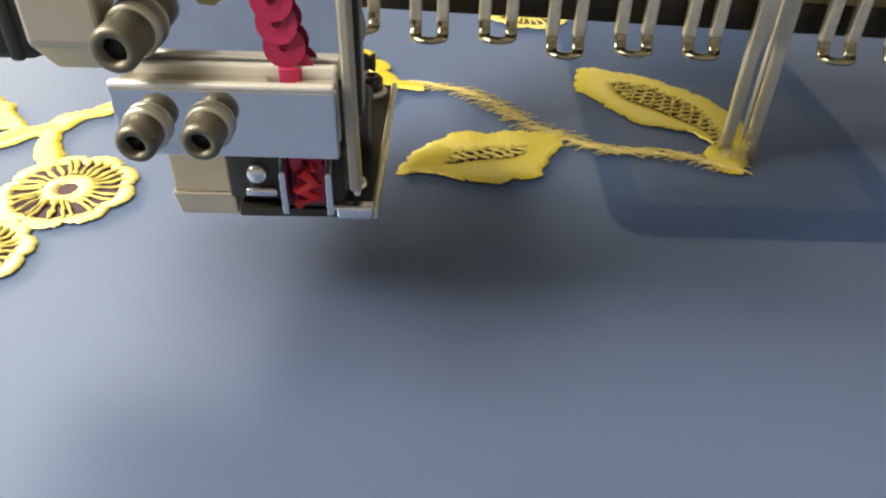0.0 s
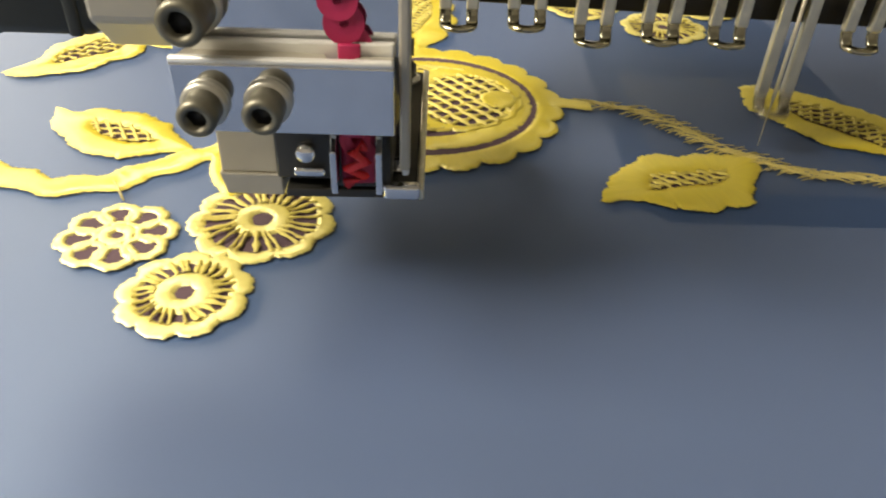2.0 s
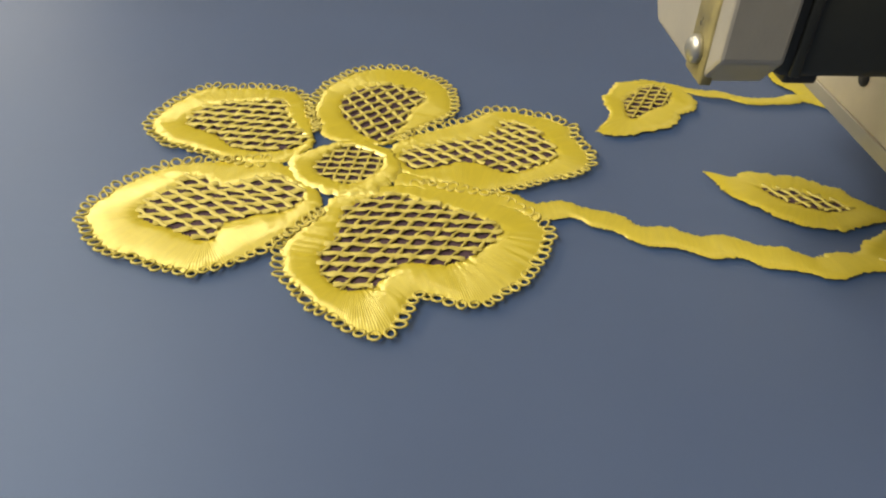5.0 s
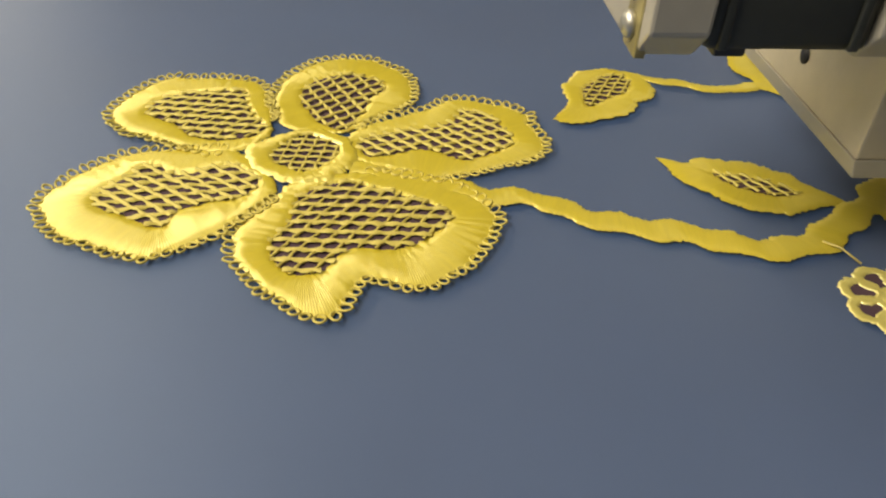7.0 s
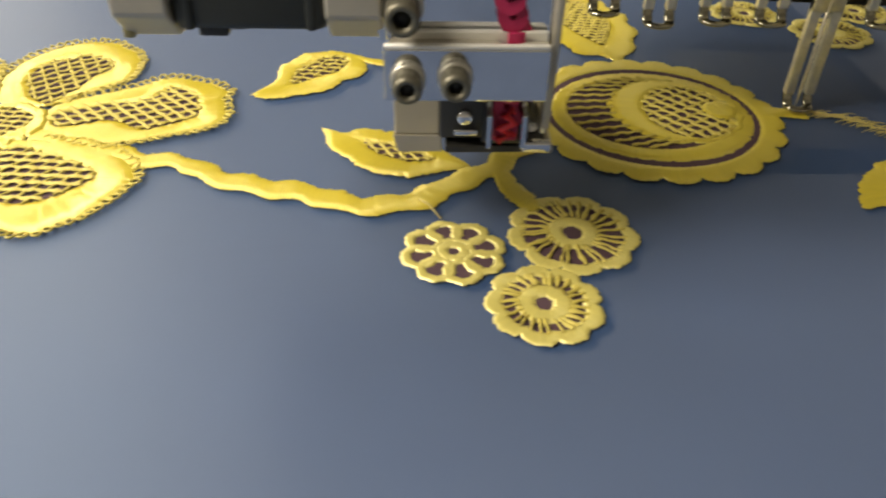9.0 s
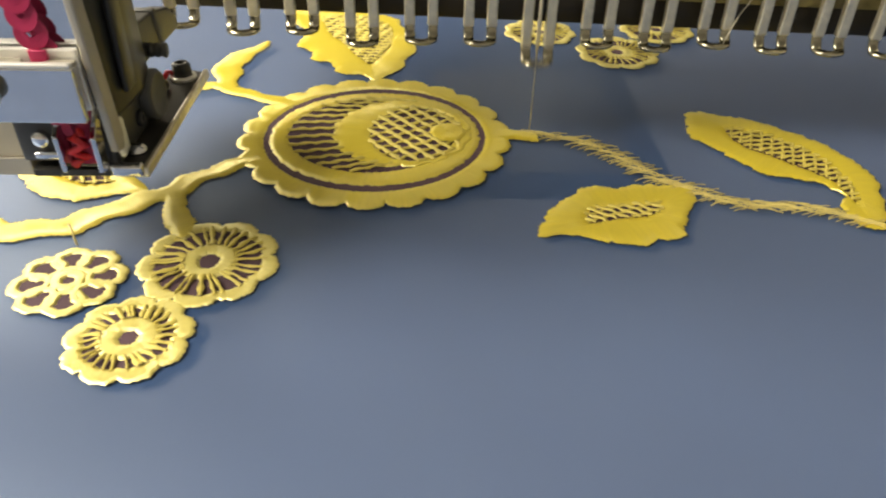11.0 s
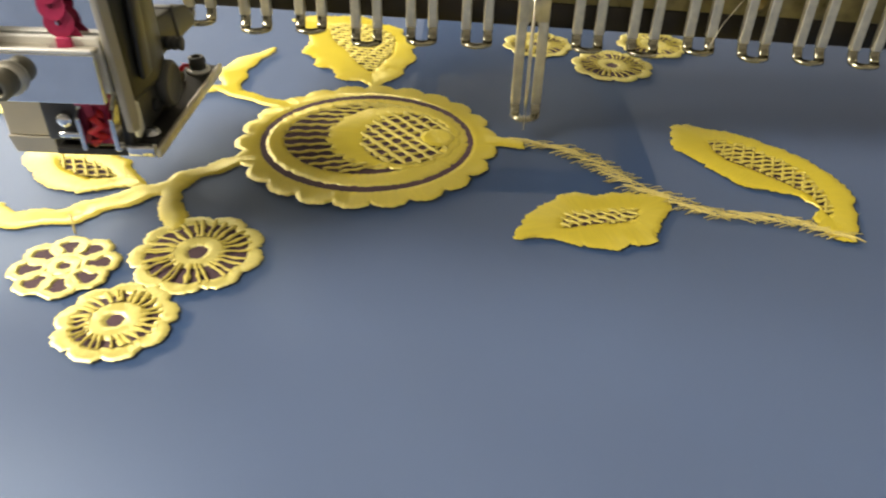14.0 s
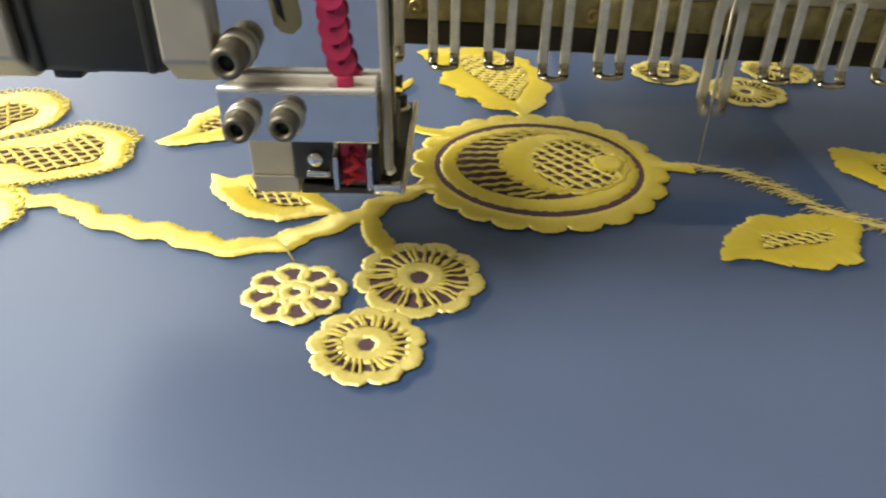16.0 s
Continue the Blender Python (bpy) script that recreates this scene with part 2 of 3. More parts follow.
def sheet(outline, z):
    """A flat sheet cut to an outline, for the painted shade under nets."""
    bm = bmesh.new()
    bm.faces.new([bm.verts.new((p[0] * MM, p[1] * MM, z * MM)) for p in ccw(outline)[::2]])
    bmesh.ops.triangulate(bm, faces=list(bm.faces))
    return bm


def matched(outer, inner):
    """For each step of the outer edge the place on the inner edge beside it, eased so that the stitches fan out gently."""
    outer, inner = ccw(outer), ccw(inner)
    n = len(outer)
    d = np.linalg.norm(inner - outer[0], axis=1)
    inner = np.roll(inner, -int(d.argmin()), axis=0)
    close = np.vstack((inner, inner[:1]))
    s = np.concatenate(([0], np.cumsum(np.linalg.norm(np.diff(close, axis=0), axis=1))))
    even_share = np.arange(n) / n
    near = np.array([s[np.linalg.norm(inner - p, axis=1).argmin()] for p in outer]) / s[-1]
    lead = (near - even_share + 0.5) % 1.0 - 0.5
    lead = np.clip(lead, -0.12, 0.12)
    wide = 11
    ease = np.hanning(2 * wide + 3)[1:-1]
    for _ in range(2):
        lead = np.convolve(np.concatenate((lead[-wide:], lead, lead[:wide])), ease / ease.sum(), "valid")
    at = np.concatenate((even_share + lead, [1 + lead[0]]))
    at = np.maximum.accumulate(at)[:n] % 1.0 * s[-1]
    return outer, np.stack((np.interp(at, s, close[:, 0]), np.interp(at, s, close[:, 1])), 1)


def ragged(q, seed, amount):
    """Hand-drawn unevenness: the edge wanders in and out every few millimetres."""
    out = q.copy()
    for a in range(len(q)):
        p = Vector((q[a, 0] * 0.19, q[a, 1] * 0.19, seed * 3.1))
        fine = p * 3.1
        out[a] += amount * np.array((noise.noise(p) + 0.4 * noise.noise(fine), noise.noise(p + Vector((9, 4, 2))) + 0.4 * noise.noise(fine + Vector((9, 4, 2))))) * 1.6
    return out


def ribbon(bm, uvl, a, b, width, lift, phase, rng, z0=0.2, rise=0.2):
    n = max(3, int(np.linalg.norm(b - a) / 0.8))
    d = (b - a) / (np.linalg.norm(b - a) + 1e-9)
    side = np.array((-d[1], d[0]))
    prev = None
    for i in range(n + 1):
        p = a + (b - a) * i / n + side * rng.uniform(-0.12, 0.12)
        z = z0 + rise + 0.14 * math.sin(phase + i * 1.1)
        w = width * rng.uniform(0.8, 1.15) * (0.85 + 0.3 * math.sin(phase + i * 1.62)) / 2
        row = [bm.verts.new((*(p + side * s * w) * MM, (z + h) * MM)) for s, h in ((-1, 0), (-0.5, lift), (0.5, lift), (1, 0))]
        if prev:
            for j in range(3):
                f = bm.faces.new((prev[j + 1], prev[j], row[j], row[j + 1]))
                f.smooth = True
                for l, uv in zip(f.loops, ((j + 1, i - 1), (j, i - 1), (j, i), (j + 1, i))):
                    l[uvl].uv = (uv[0] * width / 3, uv[1] * 0.8)
        prev = row


def spans(poly, angle, spacing, shift=0.0):
    """The pieces of parallel lines that lie inside a closed outline."""
    c, s = math.cos(radians(angle)), math.sin(radians(angle))
    r = np.stack((poly[:, 0] * c + poly[:, 1] * s, -poly[:, 0] * s + poly[:, 1] * c), 1)
    out = []
    y = r[:, 1].min() + spacing * (0.4 + shift)
    while y < r[:, 1].max():
        a, b = r, np.roll(r, -1, axis=0)
        hit = (a[:, 1] - y) * (b[:, 1] - y) < 0
        xs = sorted(a[hit, 0] + (y - a[hit, 1]) / (b[hit, 1] - a[hit, 1]) * (b[hit, 0] - a[hit, 0]))
        for x0, x1 in zip(xs[::2], xs[1::2]):
            if x1 - x0 > 1.0:
                out.append([np.array((x * c - y * s, x * s + y * c)) for x in (x0 - 0.5, x1 + 0.5)])
        y += spacing
    return out


def net(poly, rng, angles=(0, 62), spacing=(3.0, 3.1), width=(1.45, 0.85)):
    bm = bmesh.new()
    uvl = bm.loops.layers.uv.new("stitch")
    for k in (1, 0):
        for i, (a, b) in enumerate(spans(poly, angles[k], spacing[k])):
            ribbon(bm, uvl, a, b, width[k], 0.28, i * math.pi + k, rng, 0.25 + 0.15 * (1 - k))
    return bm


def loops_edge(outer, rng, keep):
    """A lace rim: small rings of yarn, one beside the other, outside the satin edge."""
    bm = bmesh.new()
    uvl = bm.loops.layers.uv.new("stitch")
    q = even(np.vstack((outer, outer[:1])), 2.2, True)
    n = len(q)
    for i in range(n):
        d = q[(i + 1) % n] - q[i - 1]
        out = np.array((d[1], -d[0])) / (np.linalg.norm(d) + 1e-9)
        c = q[i] + out * rng.uniform(0.6, 1.05) + np.array((rng.uniform(-0.3, 0.3), rng.uniform(-0.3, 0.3)))
        if not keep(c):
            continue
        ang = math.atan2(out[1], out[0]) + rng.uniform(-0.6, 0.6)
        r0, r1, t = rng.uniform(1.0, 1.45), rng.uniform(0.75, 1.1), 0.3
        rings = []
        for a in range(9):
            th = 2 * math.pi * a / 9
            e = np.array((math.cos(th) * r0, math.sin(th) * r1))
            e = np.array((e[0] * math.cos(ang) - e[1] * math.sin(ang), e[0] * math.sin(ang) + e[1] * math.cos(ang)))
            u = e / np.linalg.norm(e)
            rings.append([bm.verts.new((*(c + e + u * t * math.cos(p)) * MM, (0.35 + 0.25 * math.cos(th) + t * math.sin(p)) * MM)) for p in (0, 1.57, 3.14, 4.71)])
        for a in range(9):
            p, w = rings[a], rings[(a + 1) % 9]
            for j in range(4):
                f = bm.faces.new((p[j], p[(j + 1) % 4], w[(j + 1) % 4], w[j]))
                f.smooth = True
                for l in f.loops:
                    l[uvl].uv = (j * 0.4, a)
    bmesh.ops.recalc_face_normals(bm, faces=list(bm.faces))
    return bm


# ---- room ----
def room():
    x0, x1, y0, y1, z0, z1, t = -3500, 3500, -3000, 3500, -800, 2100, 100
    for x0_, x1_, z0_, z1_ in ((-3400, -1800, 1850, 1930), (-3400, -1800, 200, 280), (-3400, -3320, 280, 1850), (-1880, -1800, 280, 1850)):
        tagged(part("window_1", box(x0_, x1_, y1 - 60, y1 - 2, z0_, z1_, 6), WHITE), "white painted window frame bar", "window", kind="structure")
    for name, m, b in (("floor", CONCRETE, (x0, x1, y0, y1, z0 - t, z0)), ("ceiling", PLASTER, (x0, x1, y0, y1, z1, z1 + t)),
                       ("wall_west", PLASTER, (x0 - t, x0, y0, y1, z0, z1)), ("wall_east", PLASTER, (x1, x1 + t, y0, y1, z0, z1)),
                       ("wall_south", PLASTER, (x0 - t, x1 + t, y0 - t, y0, z0, z1)), ("wall_north", PLASTER, (x0 - t, -3400, y1, y1 + t, z0, z1)),
                       ("wall_north", PLASTER, (-1800, x1 + t, y1, y1 + t, z0, z1)), ("wall_north", PLASTER, (-3400, -1800, y1, y1 + t, z0, 200)),
                       ("wall_north", PLASTER, (-3400, -1800, y1, y1 + t, 1930, z1))):
        tagged(part(name, box(*b), m, smooth=False), "plain workshop " + name.split("_")[0], name.split("_")[0], kind="structure")


room()


# ---- table and the plate under the cloth ----
def table():
    th = empty("machine_table", "grey laminate machine table under the blue cloth", "table", at=(0, 0, -800))
    part("tabletop", box(-650, 650, -560, 480, 795, 798, 0.8), TABLE, th)
    for x in (-560, 560):
        for y in (-510, 440):
            part("leg", box(x - 20, x + 20, y - 20, y + 20, 0, 795, 3), BLACK, th)


table()
arm = empty("needle_arm", "dark lower machine arm lying under the sheer cloth", "machine part", at=(0, 0, -2))
corner = [(-32, 260), (-32, -21)] + [(-24 - 8 * math.cos(a), -21 - 8 * math.sin(a)) for a in np.linspace(0.2, 1.4, 5)] + [(-24, -29), (24, -29)]
corner += [(24 + 8 * math.sin(a), -21 - 8 * math.cos(a)) for a in np.linspace(0.2, 1.4, 5)] + [(32, -21), (32, 260)]
part("arm_body", prism(corner, "z", 0.05, 0.9), BLACK, arm, smooth=False)
part("needle_plate", box(-24.5, 24.5, -19, 40, 0.9, 1.3, 0.2), OLIVE, arm)


# ---- the cloth and its embroidery ----
cloth = bmesh.new()
bmesh.ops.create_grid(cloth, x_segments=90, y_segments=70, size=0.5)
for v in cloth.verts:
    v.co.x, v.co.y = v.co.x * 1.05 - 0.04, v.co.y * 0.86 - 0.06
    v.co.z = 0.0003 * noise.noise(v.co * 18) - 0.0003
fabric = tagged(part("fabric", cloth, FABRIC), "blue sheer cloth with raised yellow embroidery, stretched flat", "fabric")
FLOWER = np.array((-212, -13))


def motif(name, outer, inner, label, seed, height=1.0, angles=(0, 62), lace=False, spacing=(3.0, 3.1), width=(1.45, 0.85), base=0.1):
    rng = random.Random(seed)
    o, i = matched(spline(outer), spline(inner))
    o, i = ragged(o, seed, 0.5 if lace else 0.85), ragged(i, seed + 50, 0.42)
    ob = part(name, strip(o, i, True, height, rng, base), THREAD, fabric, label)
    tagged(part("net", net(i, rng, angles, spacing, width), NET, ob, "pale open net of crossing yarns"))
    # shade in the net's gaps, painted as a dark sheet
    part("gap_shade", sheet(0.5 * (o + i), 0.08), GAP_SHADE, ob, "dark plum sheet painted as shade in the net gaps")
    if lace:
        part("lace_edge", loops_edge(o, rng, lambda c: np.linalg.norm(c - FLOWER) > 17), NET, ob, "picot rim of small yarn loops")
    return ob


PETAL = "raised yellow satin-stitch petal with a netted middle"
motif("petal", [(-225, -11), (-234.5, -11.5), (-244, -7), (-254.5, -2), (-259, 3.4), (-259.5, 10.5), (-255.5, 19), (-251, 25), (-242, 25.3), (-232, 24.7), (-226, 21), (-223, 11.7), (-220.5, 0.4), (-221.5, -7.4)],
      [(-252, 6.4), (-247.5, 15.5), (-231, 18), (-227.6, 8.6), (-221.7, -1), (-227.6, -6.3), (-236.7, -5.8), (-243, 0)], PETAL, 1, angles=(-6, 55), lace=True)
motif("petal", [(-216.4, -0.8), (-220.5, 7.4), (-221.4, 16.4), (-218.8, 27.8), (-211.7, 36), (-202.4, 38.5), (-193, 34), (-187.8, 25.6), (-186.7, 16), (-190.5, 9.8), (-197.6, 3.9), (-201, -1.2), (-207, -3.2)],
      [(-214.6, 21.4), (-208.3, 27.6), (-202.2, 28.5), (-194, 22.8), (-197, 14), (-201.6, -0.4), (-205.6, -1.3), (-210, 3.5), (-214.6, 12)], PETAL, 2, angles=(40, -62), lace=True, spacing=(3.2, 3.6), width=(1.2, 1.1))
motif("petal", [(-201.6, -3.8), (-193.5, 2.6), (-183.5, 8.6), (-176, 14), (-167.5, 12), (-159.4, 8), (-157.3, -0.5), (-156, -8.3), (-158.3, -13.3), (-166, -17), (-176.5, -20.7), (-182.8, -22.6), (-192.5, -18.8), (-199.4, -14.3)],
      [(-199.5, -7.4), (-193.6, -3.6), (-178.4, 1.6), (-173.5, 8.9), (-165.7, 3.4), (-163.2, -7.2), (-170.6, -13.6), (-176, -14.9), (-184.6, -10.3), (-196.3, -14.2)], PETAL, 3, angles=(-45, 28), lace=True, spacing=(3.0, 3.4), width=(1.35, 1.05))
motif("petal", [(-225.5, -12.5), (-234.5, -11.5), (-245.7, -11.7), (-254.4, -16.7), (-260.4, -24.5), (-263.5, -30.8), (-260, -37.5), (-255.7, -42.8), (-247, -47), (-239, -49.4), (-232.3, -47.7), (-226.8, -43.3), (-221, -37), (-216.3, -29), (-216, -24.8), (-221, -19.4)],
      [(-248, -22), (-244.4, -17.6), (-237.4, -21.9), (-228.5, -17.2), (-222, -20.5), (-219.7, -24.8), (-223, -30), (-229.7, -32.2), (-234.8, -35.2), (-237, -40.8), (-243, -38), (-251, -33.5), (-251.7, -26.5)], PETAL, 4, angles=(-38, 12), lace=True, spacing=(2.9, 3.1), width=(1.2, 1.5))
motif("petal", [(-213, -24.7), (-216, -32), (-221, -39.7), (-221.4, -46.7), (-219, -52.5), (-214.5, -57.8), (-210, -62.2), (-206, -65.6), (-201, -65.6), (-199, -61.4), (-195.4, -56.2), (-189.3, -57.6), (-185.4, -59), (-181, -56), (-176.3, -51.3), (-171.4, -42.7), (-170.4, -35.2), (-175, -29.3), (-183, -24), (-193.8, -21), (-203.6, -21.2)],
      [(-210.4, -28.8), (-201, -24.5), (-189.2, -29.5), (-179.2, -36.3), (-184.4, -44.6), (-190, -48), (-198.5, -47.3), (-203.6, -54), (-208.6, -55.5), (-213, -51.6), (-214.7, -45), (-212, -39.6)], PETAL, 5, angles=(-3, 58), lace=True)
motif("flower_centre", [(-225.5, -12.5), (-223.4, -8.7), (-216, -4.2), (-208.3, -2.4), (-201.5, -7), (-199.4, -14.3), (-201.2, -20), (-207, -24.6), (-214.3, -24.7), (-220.8, -20.5)],
      [(-218.5, -12.3), (-214.6, -6), (-209.5, -5), (-204, -9.5), (-203.6, -14.3), (-207.4, -19), (-212.2, -20.3), (-217.5, -17)], "yellow satin ring with a netted heart", 6, 1.5, angles=(-3, 80), spacing=(2.5, 2.8), width=(0.9, 0.8), base=0.4)
LEAF = "yellow satin-stitch leaf with an open netted vein"
motif("leaf", [(-151.3, 4.4), (-146.2, 12.7), (-145, 24), (-140.8, 31), (-133, 34), (-125.6, 31.5), (-121.6, 26.4), (-121.7, 19.8), (-127.7, 13.3), (-132, 8), (-139, 4.2), (-146, 3)],
      [(-139.6, 22.4), (-132.5, 29.4), (-127.4, 28), (-128.5, 21.2), (-134.3, 16.2), (-140, 11.4), (-141.5, 14.4)], LEAF, 7, angles=(62, -8), spacing=(2.6, 2.6), width=(0.8, 0.8))
motif("leaf", [(-130, -13.6), (-125.5, -15.9), (-117.5, -14), (-109.6, -15.7), (-102.7, -19.2), (-98, -26), (-93.7, -31.5), (-101.5, -34), (-109, -35.8), (-116, -33.5), (-122, -29.4), (-127, -22.7)],
      [(-119, -20), (-114, -21), (-106.5, -24), (-102, -28.6), (-108.3, -29.3), (-114.4, -26.8)], LEAF, 8, angles=(-62, 5), spacing=(2.3, 2.6), width=(0.9, 0.7))
motif("leaf", [(-6.7, -47), (-3.6, -39.4), (1.3, -32.2), (6.5, -28.2), (15.6, -27.5), (23.5, -27), (30, -27.6), (30.6, -32.3), (26.7, -39.4), (24, -46), (16.7, -49.5), (7.4, -49.2), (0.2, -46.6)],
      [(4.4, -42), (6.3, -37), (14, -36), (21.6, -34.2), (20.6, -38.8), (12.4, -40.5), (6.3, -43)], LEAF, 9, angles=(-35, 25), spacing=(2.0, 2.3), width=(1.05, 0.9))
motif("leaf", [(38.3, 4), (41, 10.8), (48.3, 9.7), (60.8, 4.2), (68.8, -4.4), (74.4, -14), (75.8, -24), (72.8, -35), (69, -42.8), (64.4, -42), (63, -34.6), (65.6, -29.7), (61.7, -25), (51, -21), (44.4, -12), (39.2, -5.3)],
      [(48.4, 1.6), (57.8, -2.3), (66.4, -13), (68.7, -26), (67.2, -33), (64.8, -23.7), (57.6, -15.2), (49.5, -7.4)], LEAF, 10, angles=(8, 70), spacing=(2.2, 2.5), width=(1.15, 0.95))
motif("bud", [(-81, 87), (-75, 73), (-71.6, 64.7), (-72.4, 55), (-67.4, 50), (-66, 44.5), (-60.5, 41), (-57.2, 35), (-50, 32.4), (-46, 28), (-43, 33.6), (-38.6, 38.4), (-38.4, 45.5), (-34.8, 51), (-36.4, 58), (-35.8, 67), (-40.5, 73), (-41, 80), (-48, 84), (-60, 92)],
      [(-66, 80), (-64.2, 68), (-58.7, 57.5), (-53.3, 47.5), (-48.6, 41), (-45, 49), (-43.2, 62), (-45.5, 73.4), (-54, 81)], "yellow satin-stitch bud with a netted middle", 11, angles=(-4, 70), spacing=(2.4, 2.6), width=(1.6, 1.2))


def stem(path, width, seed, ripple=0.7, height=1.0, base=0.1):
    rng = random.Random(seed)
    q = spline(path, False)
    d = np.gradient(q, axis=0)
    side = np.stack((-d[:, 1], d[:, 0]), 1) / np.linalg.norm(d, axis=1)[:, None]
    s = np.arange(len(q)) * 0.5
    w = np.interp(s, np.linspace(0, s[-1], len(width)), width) / 2
    a = q + side * (w + ripple * np.sin(s * 0.55))[:, None]
    b = q - side * (w + ripple * np.sin(s * 0.55 + 2.4))[:, None]
    b = b + d / np.linalg.norm(d, axis=1)[:, None] * 1.2
    return part("stem", strip(a, b, False, height, rng, base), THREAD, fabric, "wavy yellow satin-stitch stem")


stem([(-201, -18), (-183, -24), (-171.4, -29), (-163.5, -29.8), (-158, -32), (-152, -36.6), (-146.5, -38.6), (-138, -41.2), (-130, -43), (-121.5, -46.6), (-114, -47.6), (-104.8, -45), (-97.5, -39), (-88, -32), (-83.5, -26.2), (-78.4, -21.5), (-71.5, -16.7)],
     (5.5, 6.5, 5.5, 6, 7, 6.5, 7, 6, 4.5), 21)
stem([(-128, 31), (-119, 27), (-112, 25), (-105.5, 22), (-98, 22.5), (-91.4, 24), (-84, 20.5), (-74, 15.8), (-68, 13.2)], (2.5, 3.5, 3.6, 4.5, 4.5, 4.5), 22, 0.3)
stem([(-86, 21.5), (-89.3, 30.5), (-90.3, 40.5), (-87, 48.5), (-82.3, 56.4)], (4.0, 7.5, 8.5, 6.0, 0.8), 23, 0.6)
stem([(-88, -31), (-86, -36), (-83, -43), (-80, -49)], (3.5, 5.0, 5.5, 5.0), 24, 0.3)
stem([(-13.5, -2.6), (-8, -3.2), (-3, -4.0)], (5.5, 5.0, 4.5), 25, 0.2, 1.2)


def circle(c, rx, ry, n=90, scallops=0, depth=0.0, turn=0.0):
    a = np.linspace(0, 2 * math.pi, n, endpoint=False)
    k = 1.0 if not scallops else 1 - depth + depth * np.abs(np.sin((a + turn) * scallops / 2)) ** 0.45
    return np.stack((c[0] + rx * k * np.cos(a), c[1] + ry * k * np.sin(a)), 1)


def ring(name, outer, inner, seed, label, height=0.9, base=0.1, parent=None, dome=False, mat=None):
    o, i = matched(even(np.vstack((outer, outer[:1])), 0.5, True), even(np.vstack((inner, inner[:1])), 0.5, True))
    return part(name, strip(o, i, True, height, random.Random(seed), base, dome, 0.6), mat or THREAD, parent or fabric, label)


# the large round blossom: scalloped rim, inner ring, crescent, bulb and nets
blossom = ring("round_blossom", circle((-43.8, -4.1), 34.5, 34.3, 400, 22, 0.09), circle((-43.8, -4), 28.2, 27.2), 31, "round yellow blossom with a scalloped satin rim")
ring("inner_ring", circle((-43.7, -4), 26.6, 24.6, 300, 36, 0.02), circle((-44.6, -3.2), 21.4, 19.6), 32, "yellow satin ring", parent=blossom)
ring("crescent", circle((-36.8, -2.2), 18.0, 18.2, 200, 16, 0.07), circle((-33.4, -3.3), 11.8, 14.4), 33, "yellow satin crescent", 1.1, 0.25, parent=blossom)
ring("bulb", circle((-25.2, -3.3), 4.4, 4.8), circle((-25.2, -3.3), 0.2, 0.2, 40), 34, "yellow satin knob", 0.9, 0.8, parent=blossom, dome=True)
# the same painted shade under the blossom's nets
part("gap_shade", sheet(circle((-44, -3.5), 30, 29.5), 0.08), GAP_SHADE, blossom, "dark plum sheet painted as shade in the net gaps")
rng = random.Random(35)
bm = bmesh.new()
uvl = bm.loops.layers.uv.new("stitch")
for i in range(16):
    a = radians(90 + (i - 1) * 12.4)
    p = np.array((-36.8, -2.2)) + 16.8 * np.array((math.cos(a), math.sin(a)))
    e = np.array((-44.6, -3.2)) + 21.8 * np.array((math.cos(a * 0.93 + 0.25), 0.92 * math.sin(a * 0.93 + 0.25)))
    ribbon(bm, uvl, p, e, 1.25, 0.35, i, rng, 0.3)
part("ray_net", bm, NET, blossom, "pale yarns fanning out from the crescent")
part("net", net(circle((-33.4, -3.3), 11.8, 14.4, 120), rng, (-50, 35), (3.3, 3.4), (1.6, 1.2)), NET, blossom, "pale open net of crossing yarns")


def rosette(c, r, seed, label, rim=0.77, heart=0.41):
    rng = random.Random(seed)
    ob = ring("rosette", circle(c, r, r, 300, 9, 0.16, seed), circle(c, r * rim, r * rim, 200, 9, 0.10, seed), seed, label, 0.8, mat=STRAW)
    ring("heart", circle(c, r * heart, r * heart, 120, 9, 0.06, 1.0), circle(c, r * 0.15, r * 0.17), seed + 1, "", 1.0, parent=ob, mat=STRAW)
    bm = bmesh.new()
    uvl = bm.loops.layers.uv.new("stitch")
    for i in range(27):
        a = 2 * math.pi * (i + rng.uniform(-0.3, 0.3)) / 27
        u = np.array((math.cos(a), math.sin(a)))
        t = np.array((math.cos(a + 0.1), math.sin(a + 0.1)))
        ribbon(bm, uvl, np.array(c) + u * r * (heart - 0.05), np.array(c) + t * r * (rim + 0.04), rng.uniform(0.5, 1.3), 0.25, i, rng, 0.3)
    # painted shade between the spokes
    part("gap_shade", sheet(circle(c, r * 0.8, r * 0.8), 0.08), GAP_SHADE, ob, "dark plum sheet painted as shade between the spokes")
    part("spoke_net", bm, NET, ob, "pale yarn spokes")
    return ob


ROS = "small round yellow rosette with yarn spokes"
rosette((-72.9, -57.3), 13.8, 41, ROS)
rosette((-81.5, -79.2), 11.2, 51, ROS, 0.70, 0.48)
rosette((29.4, 53.0), 13.2, 61, ROS)
rosette((6.3, 69.6), 12.0, 71, ROS)
rosette((46.5, 73.4), 12.5, 81, ROS)
ob = ring("rosette", circle((-98.0, -63.7), 3.6, 3.4, 100, 8, 0.08), circle((-98.0, -63.7), 1.3, 1.2, 60), 90, "small yellow rosette of eight open petal loops", 0.9, mat=STRAW)
# painted shade inside the petal loops
part("gap_shade", sheet(circle((-98.0, -63.7), 9.0, 8.4), 0.08), GAP_SHADE, ob, "dark plum sheet painted as shade inside the loops")
